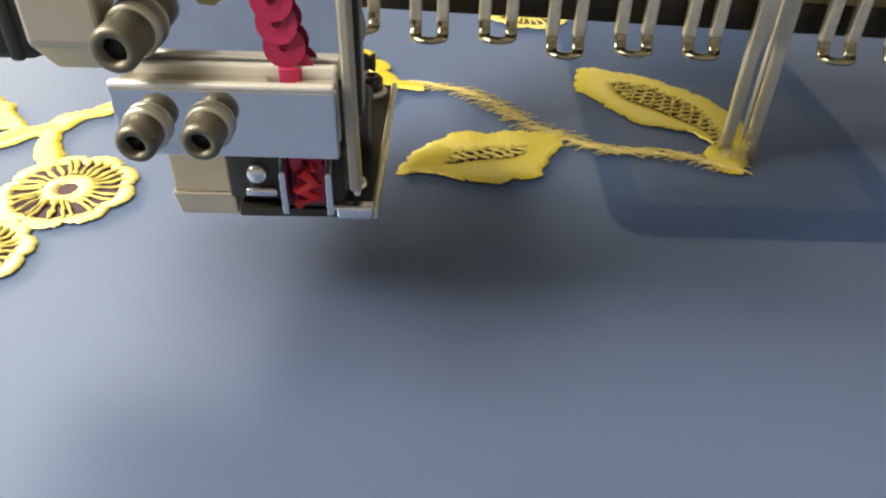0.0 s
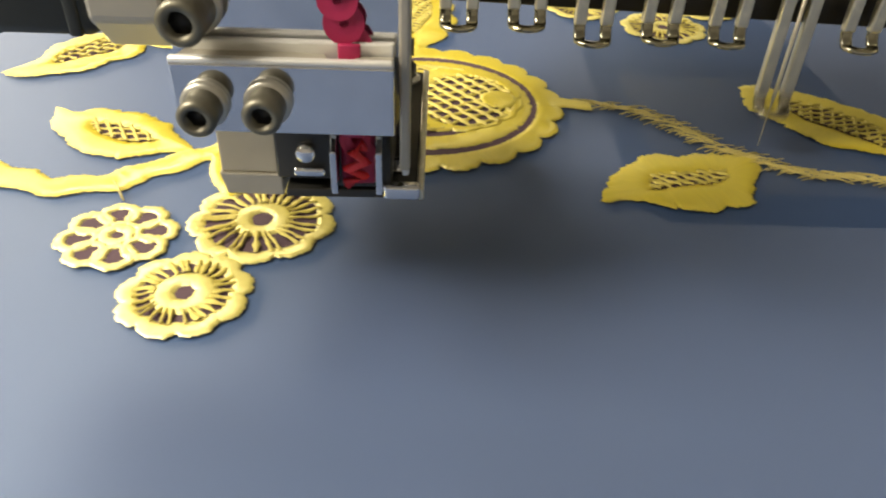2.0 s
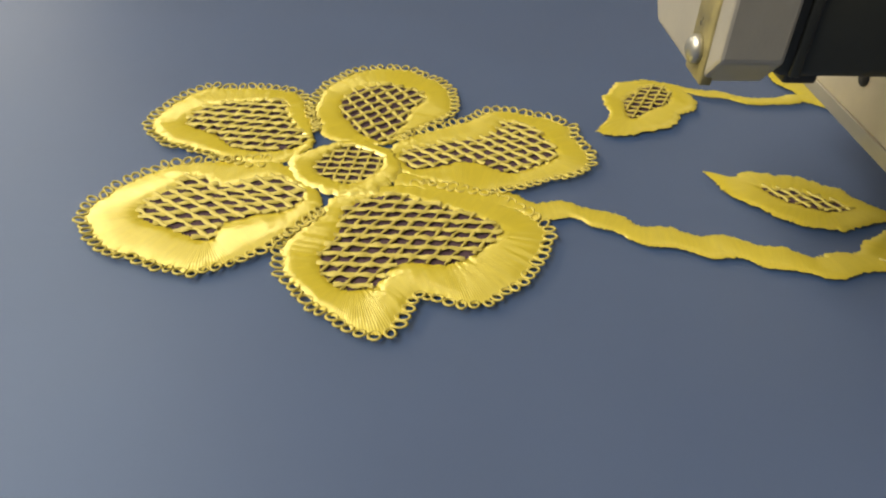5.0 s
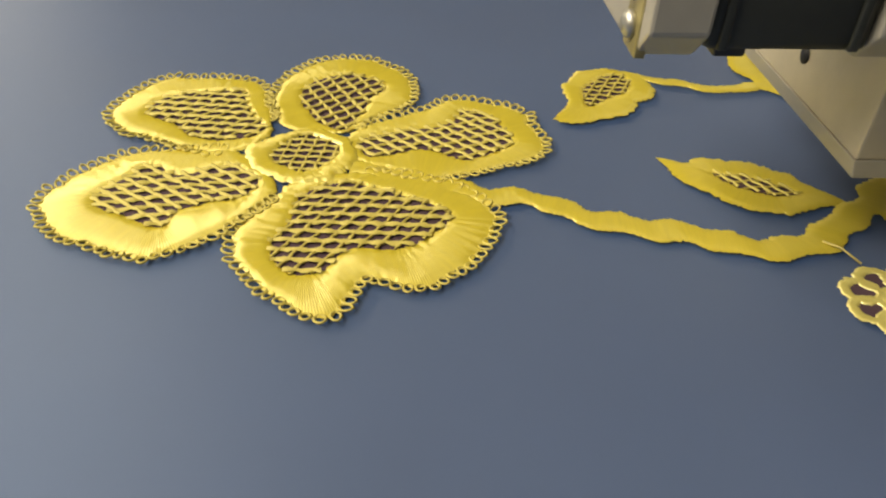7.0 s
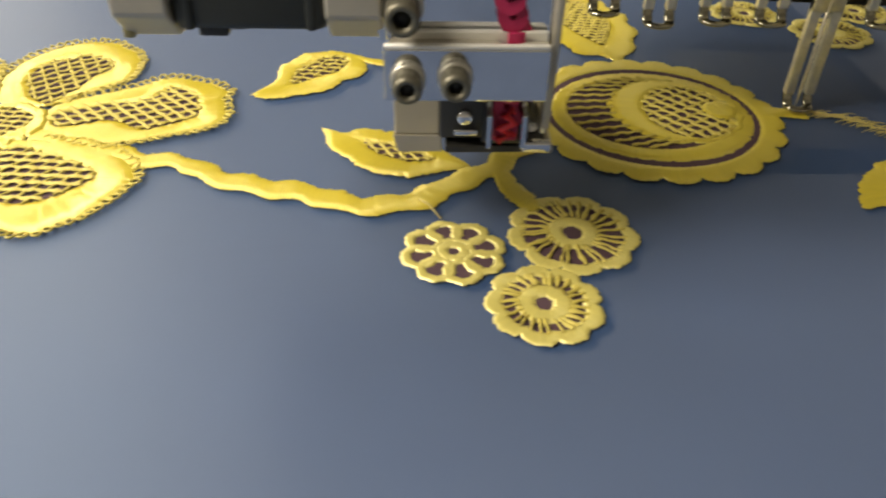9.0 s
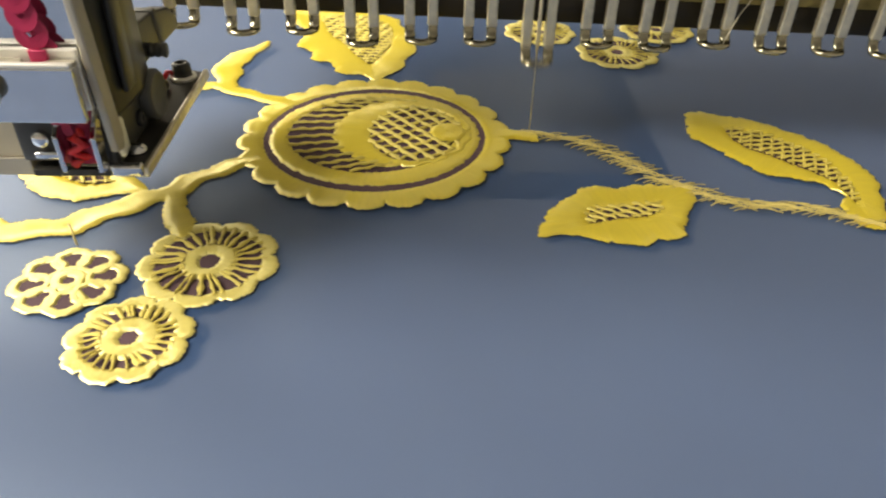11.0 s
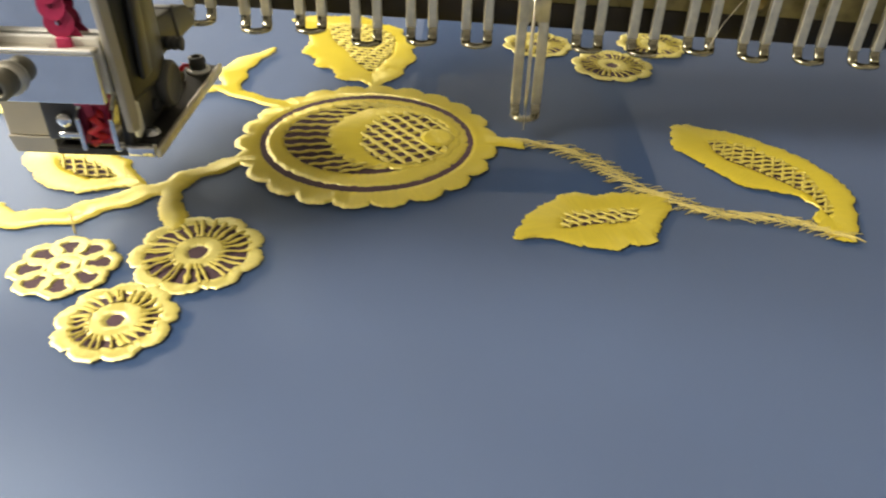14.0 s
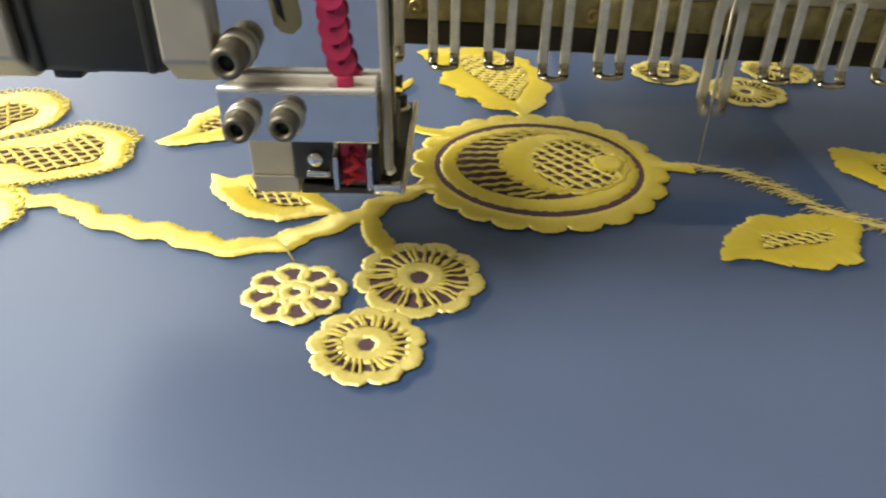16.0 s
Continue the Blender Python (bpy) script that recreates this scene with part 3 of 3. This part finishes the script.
for i in range(8):
    a = 2 * math.pi * i / 8 + 0.25
    c, rr = (-98.0 + 6.9 * math.cos(a), -63.7 + 6.7 * math.sin(a)), 3.8
    ring("petal_loop", circle(c, rr * 1.05, rr, 60), circle((c[0] - 0.3 * math.cos(a), c[1] - 0.3 * math.sin(a)), rr * 0.62, rr * 0.58, 60), 91 + i, "", 0.8, parent=ob, mat=STRAW)


# the run of slanting under-stitches that marks the next stem
def zigzag(path, seed):
    """Long stitches across a path, each laid at a slant to the one before, in one mesh."""
    rng = random.Random(seed)
    q = spline(path, False, 0.48)
    bm = bmesh.new()
    for i, c in enumerate(q):
        slant = radians((18 if i % 2 else -24) + rng.uniform(-7, 7))
        reach = rng.uniform(3.1, 4.7)
        c = c + np.array((rng.uniform(-0.5, 0.5), rng.uniform(-1.2, 1.2)))
        u = Vector((math.cos(slant), math.sin(slant), 0))
        side, up = Vector((-u.y, u.x, 0)), Vector((0, 0, 1))
        rings = []
        for share, z in ((-1, 0.1), (-0.6, 0.42), (0.6, 0.42), (1, 0.1)):
            o = Vector((c[0], c[1], z + 0.15 * rng.random())) + u * reach * share
            rings.append([bm.verts.new((o + (side * math.cos(a) + up * math.sin(a)) * 0.125) * MM) for a in (0, 1.26, 2.51, 3.77, 5.03)])
        for p, w in zip(rings, rings[1:]):
            for j in range(5):
                bm.faces.new((p[j], p[(j + 1) % 5], w[(j + 1) % 5], w[j]))
    return bm


ZIG = [(-4, -3), (8, -6.3), (16.4, -14.3), (24, -24), (31, -28.7), (39, -34.6), (49, -35.6), (57.6, -36.6), (64, -40), (68, -42)]
part("under_stitch", zigzag(ZIG, 3), STITCH, fabric, "thin slanting pale yellow under-stitches")
part("loose_yarn", tube([(-105, -46, 0.6), (-103, -49, 1.4), (-100.5, -53, 0.6)], 0.22), STITCH, fabric)


# ---- the sewing head ----
def head():
    th = empty("embroidery_machine", "embroidery machine with an oily steel rail over the cloth", "machine", at=(0, 0, -2))
    dz = 2
    # unseen casing added above the rail to cast shade
    part("head_body", box(-88, 150, 9, 48, 47 + dz, 330 + dz, 4), CASING, th, "unseen grey casing, added to shade the cloth")
    part("column", prism([(48, 250), (48, 332), (300, 332), (300, 0), (240, 0), (240, 250)], "x", 20, 90, 4), WHITE, th)
    rail = part("rail", prism([(4.2, 33.9 + dz), (4.2, 40.8 + dz), (5.2, 41.8 + dz), (26, 41.8 + dz), (26, 33.9 + dz)], "x", -95, 150, 0.4), OLIVE, th, "oily olive steel rail")
    part("rail_foot", box(-91, 149, 4.8, 24, 27.3 + dz, 33.9 + dz, 0.5), GREASE, th, "greasy black lower edge")
    for i in range(5):
        x = -78.4 + 44.4 * i
        part("rail_screw", lathe([(2.0, 0), (2.0, 0.5), (1.5, 0.9), (0.8, 0.9), (0.7, 0.4)], (x, 4.2, 37.3 + dz), n=16), BRASS, rail)
    part("rail_lip", box(-93, 150, 5.0, 9, 41.8 + dz, 55 + dz, 0.6), CREAM, th, "pale cream cover strip")
    th.rotation_euler[1] = radians(1.74)
    return th


head()


def presser_foot(name, k, tip, label):
    th = empty(name, label, "presser foot", "presser feet in a row", at=(14 * k, 0, tip))
    slot = 20.5 if k > 0 else 26
    # bent sole: down from one prong, round the front and up to the other
    way = [((-2.75, 0.95 - 0.2 * u - 1.5 * u * u, 4.6 - 4.1 * u ** 0.8), (1, 0, 0)) for u in (0, 0.25, 0.5, 0.75, 1.0)]
    for i in range(1, 10):
        a = math.pi * i / 10
        way.append(((-2.75 * math.cos(a), -0.75 - 2.35 * math.sin(a), 0.5 - 0.05 * math.sin(a)), (math.cos(a), math.sin(a), 0)))
    way += [((-p[0], p[1], p[2]), (-1, 0, 0)) for p, _ in reversed(way[:5])]
    bm = bmesh.new()
    loops = []
    for i, (p, w) in enumerate(way):
        p, w = Vector(p), Vector(w)
        t = (Vector(way[min(i + 1, len(way) - 1)][0]) - Vector(way[max(i - 1, 0)][0])).normalized()
        up = w.cross(t).normalized()
        up = -up if up.z < 0 or (abs(up.z) < 0.3 and up.y > 0) else up
        loops.append([bm.verts.new((p + w * x + up * z) * MM) for x, z in ((-1.2, -0.3), (-0.95, -0.5), (0.95, -0.5), (1.2, -0.3), (1.2, 0.25), (0.8, 0.5), (-0.8, 0.5), (-1.2, 0.25))])
    for p, q in zip(loops, loops[1:]):
        for j in range(8):
            bm.faces.new((p[j], p[(j + 1) % 8], q[(j + 1) % 8], q[j]))
    for e in (loops[0], loops[-1]):
        bm.faces.new(e)
    bmesh.ops.recalc_face_normals(bm, faces=list(bm.faces))
    part("sole", bm, SOLE, th, "", True)
    for side in (-1, 1):
        part("prong", prism([(side * 4.0, 3.3), (side * 1.5, 3.3), (side * 1.5, slot - 2), (side * 1.2, slot - 0.9), (side * 0.6, slot - 0.2), (0, slot), (0, slot + 3), (side * 4.0, slot + 3)], "y", -0.2, 1.9, 0.4), CHROME, th, "", False)
    part("shank", box(-4.0, 4.0, -0.35, 2.05, slot - 0.4, 62, 0.45), CHROME, th)
    return th


FOOT = "bright chrome forked presser foot hanging above the cloth"
tips = {-6: 27.5, -5: 26.0, -4: 26.4, -3: 23.6, -2: 24.4, -1: 24.2, 1: 24.0, 2: 23.4, 3: 24.4, 4: 23.2, 5: 22.9, 6: 22.4, 7: 22.6, 8: 23.0}
for k, z in tips.items():
    presser_foot("presser_foot", k, z, FOOT)
working = presser_foot("presser_foot", 0, 24, "chrome presser foot at work, stitching up and down")
part("needle", lathe([(0.08, 0), (0.45, -3), (0.45, -40)], (0, 0, 0.5), "z", 10), CHROME, working, "thin steel needle")
tagged(part("stray_yarn", tube([(43.4, -2.4, 24.4), (44.2, -2.2, 26.6), (47.0, 0.6, 31.0), (51.5, 3.0, 36.5), (57.0, 3.6, 41.0)], 0.13, 5), YARN), "thin pale stray yarn caught on a presser foot", "thread")
tagged(part("sewing_thread", tube([(0, 0.3, 0.2), (0.1, 0.4, 15), (0, 1.0, 34), (0, 2.0, 60)], 0.13, 5), YARN), "single pale yarn running down to the cloth", "thread")


# ---- the sequin device ----
def screw(parent, x, y, z, r=2.4, length=3.8):
    s = part("screw", lathe([(r, 0), (r, length - 0.5), (r - 0.4, length), (r * 0.56, length), (r * 0.52, length - 2.2)], (x, y - 1.2, z), n=28), SCREW, parent, "grey socket-head screw")
    part("washer", lathe([(r + 0.55, 0), (r + 0.55, 0.9), (r + 0.35, 1.2), (r * 0.8, 1.2)], (x, y, z), n=28), WASHER, s, "pale washer")
    part("socket", lathe([(r * 0.55, 0), (r * 0.55, 0.3)], (x, y - 1.2 - length + 1.5, z), n=6), DARK, s)
    return s


def pan_screw(parent, x, y, z):
    s = part("pan_screw", lathe([(2.0, 0), (2.0, 0.5), (1.6, 1.1), (0.9, 1.45), (0.2, 1.55)], (x, y, z), "z", 20, 1), MIRROR, parent, "bright pan-head screw")
    part("slot", box(x - 1.1, x + 1.1, y - 0.22, y + 0.22, z + 1.3, z + 1.62), DARK, s)


def sequin(parent, x, y, z, tilt, turn, r=2.15):
    bm = bmesh.new()
    rings = []
    for rr, d in ((0.6, 0.12), (1.5, 0.05), (r, 0.10), (r, 0.22), (1.5, 0.17), (0.6, 0.24)):
        rings.append([bm.verts.new(Vector((rr * math.cos(2 * math.pi * i / 18), -d, rr * math.sin(2 * math.pi * i / 18))) * MM) for i in range(18)])
    for p, q in zip(rings, rings[1:] + rings[:1]):
        for i in range(18):
            bm.faces.new((p[i], p[(i + 1) % 18], q[(i + 1) % 18], q[i]))
    bmesh.ops.recalc_face_normals(bm, faces=list(bm.faces))
    bm.transform(pose(x * MM, y * MM, z * MM, tilt, 0, turn))
    return part("sequin", bm, SEQUIN, parent, "", False)


def sequin_device():
    th = empty("sequin_device", "steel sequin feeder with a small motor, bolted to the sewing head", "sequin feeder", at=(0, 0, 0))
    # mounting plate, cut by a slanted slot; its unseen top is added for shade
    plate = part("mounting_plate", prism([(-107.5, 44), (-79, 44), (-78.8, 150), (-112.5, 150), (-109, 60)], "y", -61.5, -59.8, 0.15), MIRROR, th, "mirror-polished steel plate", False)
    part("slot_rim", prism([(-96.6, 54.5), (-95.4, 53.2), (-93.6, 53.0), (-92.2, 54.2), (-92.0, 56), (-95.2, 76), (-99.4, 76), (-97.4, 60)], "y", -61.9, -61.3, 0.15), BRASS, plate, "brass guide in the slot")
    part("slot_gap", prism([(-96.0, 56.5), (-94.6, 55), (-97.6, 76), (-99.2, 76)], "y", -62.1, -61.7), DARK, plate)
    part("carrier", box(-88, -80, -60, 14, 69, 77, 1.5), ALU, th, "bracket to the head")
    # clamp of two plates with the front one polished
    clamp = part("clamp_plate", box(-106.6, -79.4, -66.6, -65.2, 35.5, 44.6, 0.25), MIRROR, th, "mirror-polished front clamp plate", False)
    part("clamp_top", prism([(-106.4, -66.2), (-79.6, -66.2), (-79.6, -63.6), (-84.0, -63.6), (-84.4, -64.6), (-87.6, -64.6), (-88, -63.4), (-103.6, -61.8), (-105.4, -62.2)], "z", 44.0, 45.0, 0.25), ALU, clamp, "grey ground top", False)
    # light reflected along the clamp's rim, painted as pale strips
    part("top_edge", box(-106.5, -79.5, -66.7, -65.5, 44.5, 45.4, 0.3), BRIGHT, clamp, "clamp edge with reflected light in its pale colour")
    part("clamp_back", box(-104.5, -79.6, -63.2, -62.0, 36, 46.4, 0.3), BRIGHT, clamp, "", False)
    screw(th, -102.7, -66.6, 39.5)
    screw(th, -94.9, -66.6, 40.0)
    screw(th, -103.4, -62.4, 50.2, 2.8, 5.8)
    screw(th, -110.2, -62.4, 64.5, 2.8, 5.2)
    # stepper motor: black laminate between two bevelled metal end caps
    motor = part("motor", box(-140.6, -115.6, -62.8, -34, 45.6, 66, 1.6), MOTOR, th, "black laminated motor body")

    def cap(x0, x1, name):
        y0, y1, z0, z1, c = -64.4, -31, 43.6, 68, 5
        return part(name, prism([(y0 + c, z0), (y1 - c, z0), (y1, z0 + c), (y1, z1 - c), (y1 - c, z1), (y0 + c, z1), (y0, z1 - c), (y0, z0 + c)], "x", x0, x1, 0.6), ALU, motor, "grey cast end cap", False)
    cap(-149.5, -140.4, "end_cap")
    cap(-115.8, -106.6, "end_cap")
    part("cap_groove", box(-149.8, -148, -60.5, -53.5, 43.4, 67.5, 0.3), OLIVE, motor, "groove in the cap")
    for x0, x1 in ((-138.6, -137.0), (-119, -117.4)):
        part("rib", box(x0, x1, -63.4, -61, 46.0, 66, 0.4), MOTOR, motor)
    part("plug", box(-137.5, -132.5, -60, -54, 43.6, 46, 0.5), BLACK, motor)
    part("plug", box(-132.2, -129.6, -59, -55, 44.4, 46, 0.4), BLACK, motor)
    part("cap_screw", lathe([(2.1, 0), (2.1, 1.2), (1.2, 1.9)], (-149.5, -57, 47.6), "x", 18, -1), WASHER, motor, "bright cap screw")
    part("cap_screw", lathe([(2.1, 0), (2.1, 1.2), (1.2, 1.9)], (-149.5, -40, 63), "x", 18, -1), WASHER, motor, "bright cap screw")
    # upright bracket block on its foot, below the motor
    wedge = part("bracket", box(-105.6, -97, -56.4, -3, 23.4, 44, 0.4), BRACKET, th, "milled aluminium bracket block", False)
    part("bracket_foot", prism([(-105.9, 23.4), (-96.6, 23.4), (-96.6, 19.8), (-105.0, 19.8)], "y", -56.7, -3, 0.25), ALU, wedge, "bracket foot with a bevelled edge", False)
    part("bracket_hole", lathe([(1.6, 0), (1.6, 0.3)], (-105.6, -30, 31), "x", 16, -1), DARK, wedge)
    # feeding block with bright screws
    block = part("feed_block", box(-97.2, -88.9, -57.5, -38, 23.2, 35.5, 0.5), BLACK, th, "black feeding block")
    part("pin", lathe([(1.5, 0), (1.5, 1.0), (1.1, 1.5)], (-92.6, -57.5, 28), n=16), MIRROR, block)
    part("pin", box(-94.5, -90, -58.6, -57.4, 24.2, 25.6, 0.4), MIRROR, block)
    for x in (-88.7, -82.4):
        part("cheek", prism([(-61.6, 23.4), (-46, 22.6), (-46, 35), (-57, 35), (-61.6, 30)], "x", x, x + 0.9, 0.15), MIRROR, th, "steel guide cheek", False)
    part("reel", box(-87.6, -82.6, -58.5, -47, 23.2, 35, 0.6), SEQUIN, th, "magenta sequin stack in the guide")
    for i, (dx, z) in enumerate(((0, 26.2), (0.5, 28.6), (-0.3, 31.2))):
        sequin(th, -85 + dx, -59.0 - 0.25 * i, z, -12, 5, 2.2)
    part("pusher", tube([(-86.6, -60.6, 24.6), (-84.2, -60.9, 26.2), (-86.2, -61.2, 27.4), (-83.8, -61.2, 28.6), (-85.6, -61.0, 30.0), (-83.9, -61.0, 31.0)], 0.9, 8), RED, th, "red feeding finger")
    # base plate and its screws
    base = part("base_plate", prism([(-96, -58), (-76.8, -57.5), (-76.8, -14.5), (-82, -13), (-90, -30), (-96, -40)], "z", 20.4, 21.8, 0.2), BLACK, th, "dark base plate", False)
    part("base_edge", box(-76.8, -75.7, -57.6, -14, 20.2, 22.2, 0.3), CHROME, base, "bright bevelled plate edge")
    pan_screw(base, -79.8, -51, 21.8)
    hexed = part("hex_screw", lathe([(2.1, 0), (2.1, 2.4), (1.7, 2.8), (1.0, 2.8), (0.9, 1.4)], (-80.2, -18.2, 22.6), "z", 6, 1), GLOSS, base, "dark hexagon screw")
    part("washer", lathe([(2.9, 0), (2.9, 0.6), (2.6, 0.8), (1.0, 0.8)], (-80.2, -18.2, 21.8), "z", 20, 1), BRIGHT, hexed, "pale washer")
    part("wire_end", tube([(-83.8, -20.5, 22.4), (-83.2, -19.0, 23.4), (-82.2, -18.4, 23.0)], 0.6, 6), RED, base, "red wire end")
    part("front_lip", box(-81.6, -76.2, -59.2, -57.2, 21.0, 23.4, 0.5), MIRROR, base)
    # lever and the black body behind it, its unseen top added for shade
    column = [(-90, -58), (-90, -37), (-87, -33.6), (-82.5, -33.6), (-79.6, -37), (-78.8, -44), (-79.6, -55), (-81, -58)]
    body = part("drive_body", prism(column, "z", 30, 150, 1.4), GLOSS, th, "glossy black drive column")
    part("column_foot", prism([(-58, 22.2), (-41, 22.2), (-39, 27), (-36, 31), (-57, 31)], "x", -89.5, -80.4, 0.8), GLOSS, body, "", False)
    part("body_rib", prism([(-52, 34), (-47.5, 34), (-45, 90), (-50, 90)], "x", -79.2, -78.0, 0.4), GLOSS, body)
    part("cover_screw", lathe([(1.5, 0), (1.5, 0.6), (1.1, 0.9), (0.7, 0.9), (0.6, 0.4)], (-80.6, -45, 25.5), "x", 16, 1), DARK, body)
    drum = part("solenoid", lathe([(4.9, 0), (4.9, 4.6), (4.4, 5.1), (3.9, 5.1), (3.7, 4.9), (0.4, 4.9)], (-83.4, -38.2, 27.4), "x", 30, 1), DRUM, body, "round dark grey solenoid")
    part("drum_band", lathe([(5.15, 0), (5.15, 1.0)], (-82.2, -38.2, 27.4), "x", 30, 1), BRASS, drum, "thin brass band")
    part("yoke", box(-86.5, -81.5, -31, -23.5, 22.0, 24.0, 0.5), BRASS, body, "brass shim on the base plate")
    arm_ = part("blade", prism([(-38, 31.5), (-29.5, 31.2), (-11.2, 30.6), (-10.4, 32.4), (-15.0, 36.6), (-24.5, 38.8), (-38, 40)], "x", -85.6, -81.6, 0.5), GLOSS, body, "dark angled clamp arm", False)
    part("clamp_band", prism([(-23.2, 30.4), (-21.2, 30.4), (-23.2, 39.2), (-25.2, 39.2)], "x", -85.9, -81.3, 0.3), DRUM, arm_)
    part("spring", lathe([(1.5, 0), (1.5, 0.5), (1.1, 0.8), (1.5, 1.3), (1.5, 1.8), (1.1, 2.2), (1.5, 2.7), (1.5, 3.2)], (-81.4, -30, 33.0), "x", 14, 1), DRUM, arm_, "short coil spring")
    # polished lever: a long dark-edged bar with a bright bevelled end
    lever = part("lever", prism([(-66.3, 76), (-62.4, 76), (-61.0, 60), (-58.8, 30), (-59.6, 27.4), (-62.4, 28), (-64.4, 58)], "x", -79.0, -77.6, 0.35), ALU, th, "dull grey steel lever", False)
    part("lever_tip", prism([(-58.8, 33), (-57.2, 32), (-57.0, 26.4), (-59.8, 25.6), (-60.6, 28)], "x", -78.8, -77.8, 0.3), BRIGHT, lever)
    # the string of sequins coming down in front of the plate
    n = 12
    for i in range(n):
        u = i / (n - 1)
        sequin(th, -84.8 - 5.6 * u - 0.5 * math.sin(u * 9), -62.7 - 0.12 * (i % 2), 45.9 + 31 * u, -9, 5 * math.sin(i * 2.1), 2.55)
    part("sequin_string", box(-86.4, -83.6, -64.4, -63.7, 34, 46.6, 0.2), SEQUIN, th, "magenta sequin string")
    return th


sequin_device()


# ---- what moves ----
def motions():
    walk(fabric, [
        (0.0, pose(-0.0698, 0.0360, 0)),
        (0.5, pose(-0.0683, 0.0332, 0)),
        (1.0, pose(-0.0561, 0.0299, 0)),
        (1.5, pose(-0.0450, 0.0281, 0)),
        (2.0, pose(-0.0335, 0.0224, 0)),
        (2.5, pose(-0.0247, 0.0150, 0)),
        (3.0, pose(-0.0146, 0.0067, 0)),
        (3.5, pose(-0.0053, 0.0017, 0)),
        (4.0, pose(0.0014, 0.0006, 0)),
        (4.5, pose(0.0060, 0.0022, 0)),
        (5.0, pose(0.0061, -0.0006, 0)),
        (7.5, pose(0.0043, -0.0042, 0)),
        (8.0, pose(0.0041, 0.0036, 0)),
        (8.5, pose(0.0036, -0.0059, 0)),
        (9.0, pose(0.0040, 0.0013, 0)),
        (9.5, pose(0.0042, -0.0038, 0)),
        (10.0, pose(0.0043, 0.0009, 0)),
        (12.5, pose(0.0035, 0.0014, 0)),
        (13.0, pose(0.0034, 0.0029, 0)),
        (13.5, pose(0.0027, -0.0044, 0)),
        (14.0, pose(0.0020, -0.0040, 0)),
        (14.5, pose(0.0013, 0.0037, 0)),
        (15.0, pose(0.0008, 0.0022, 0)),
        (15.5, pose(0.0001, 0.0047, 0)),
        (16.0, pose(-0.0002, 0.0004, 0)),
    ])
    # the working foot: share of its lift at each time, with one full stroke between
    lifts = {0.0: 0, 0.5: 0.5, 1.0: 0.6, 1.5: 0.25, 2.0: 0.35, 2.5: 0.2, 3.0: 0.6, 3.5: 0.3, 4.0: 0.7, 4.5: 0.2, 5.0: 0.5, 5.5: 0.1, 6.0: 0.8, 6.5: 0.4, 7.0: 0.0,
             7.5: 0.7, 8.0: 0.3, 8.5: 0.5, 9.0: 0.0, 9.5: 0.65, 10.0: 1.0, 10.5: 0.3, 11.0: 0.8, 11.5: 0.0, 12.0: 0.5, 12.5: 1.0, 13.0: 0.0, 13.5: 0.15, 14.0: 0.15,
             14.5: 0.0, 15.0: 0.3, 15.5: 0.0, 16.0: 0.65}
    rows = []
    for t, s in lifts.items():
        rows.append((t, pose(0, 0, (1.2 + 22.8 * s) * MM)))
        if t < 16:
            for j in range(1, 5):
                rows.append((t + 0.1 * j, pose(0, 0, (1.2 + 22.8 * (1.0 if j % 2 else 0.05)) * MM)))
    walk(working, rows)


motions()
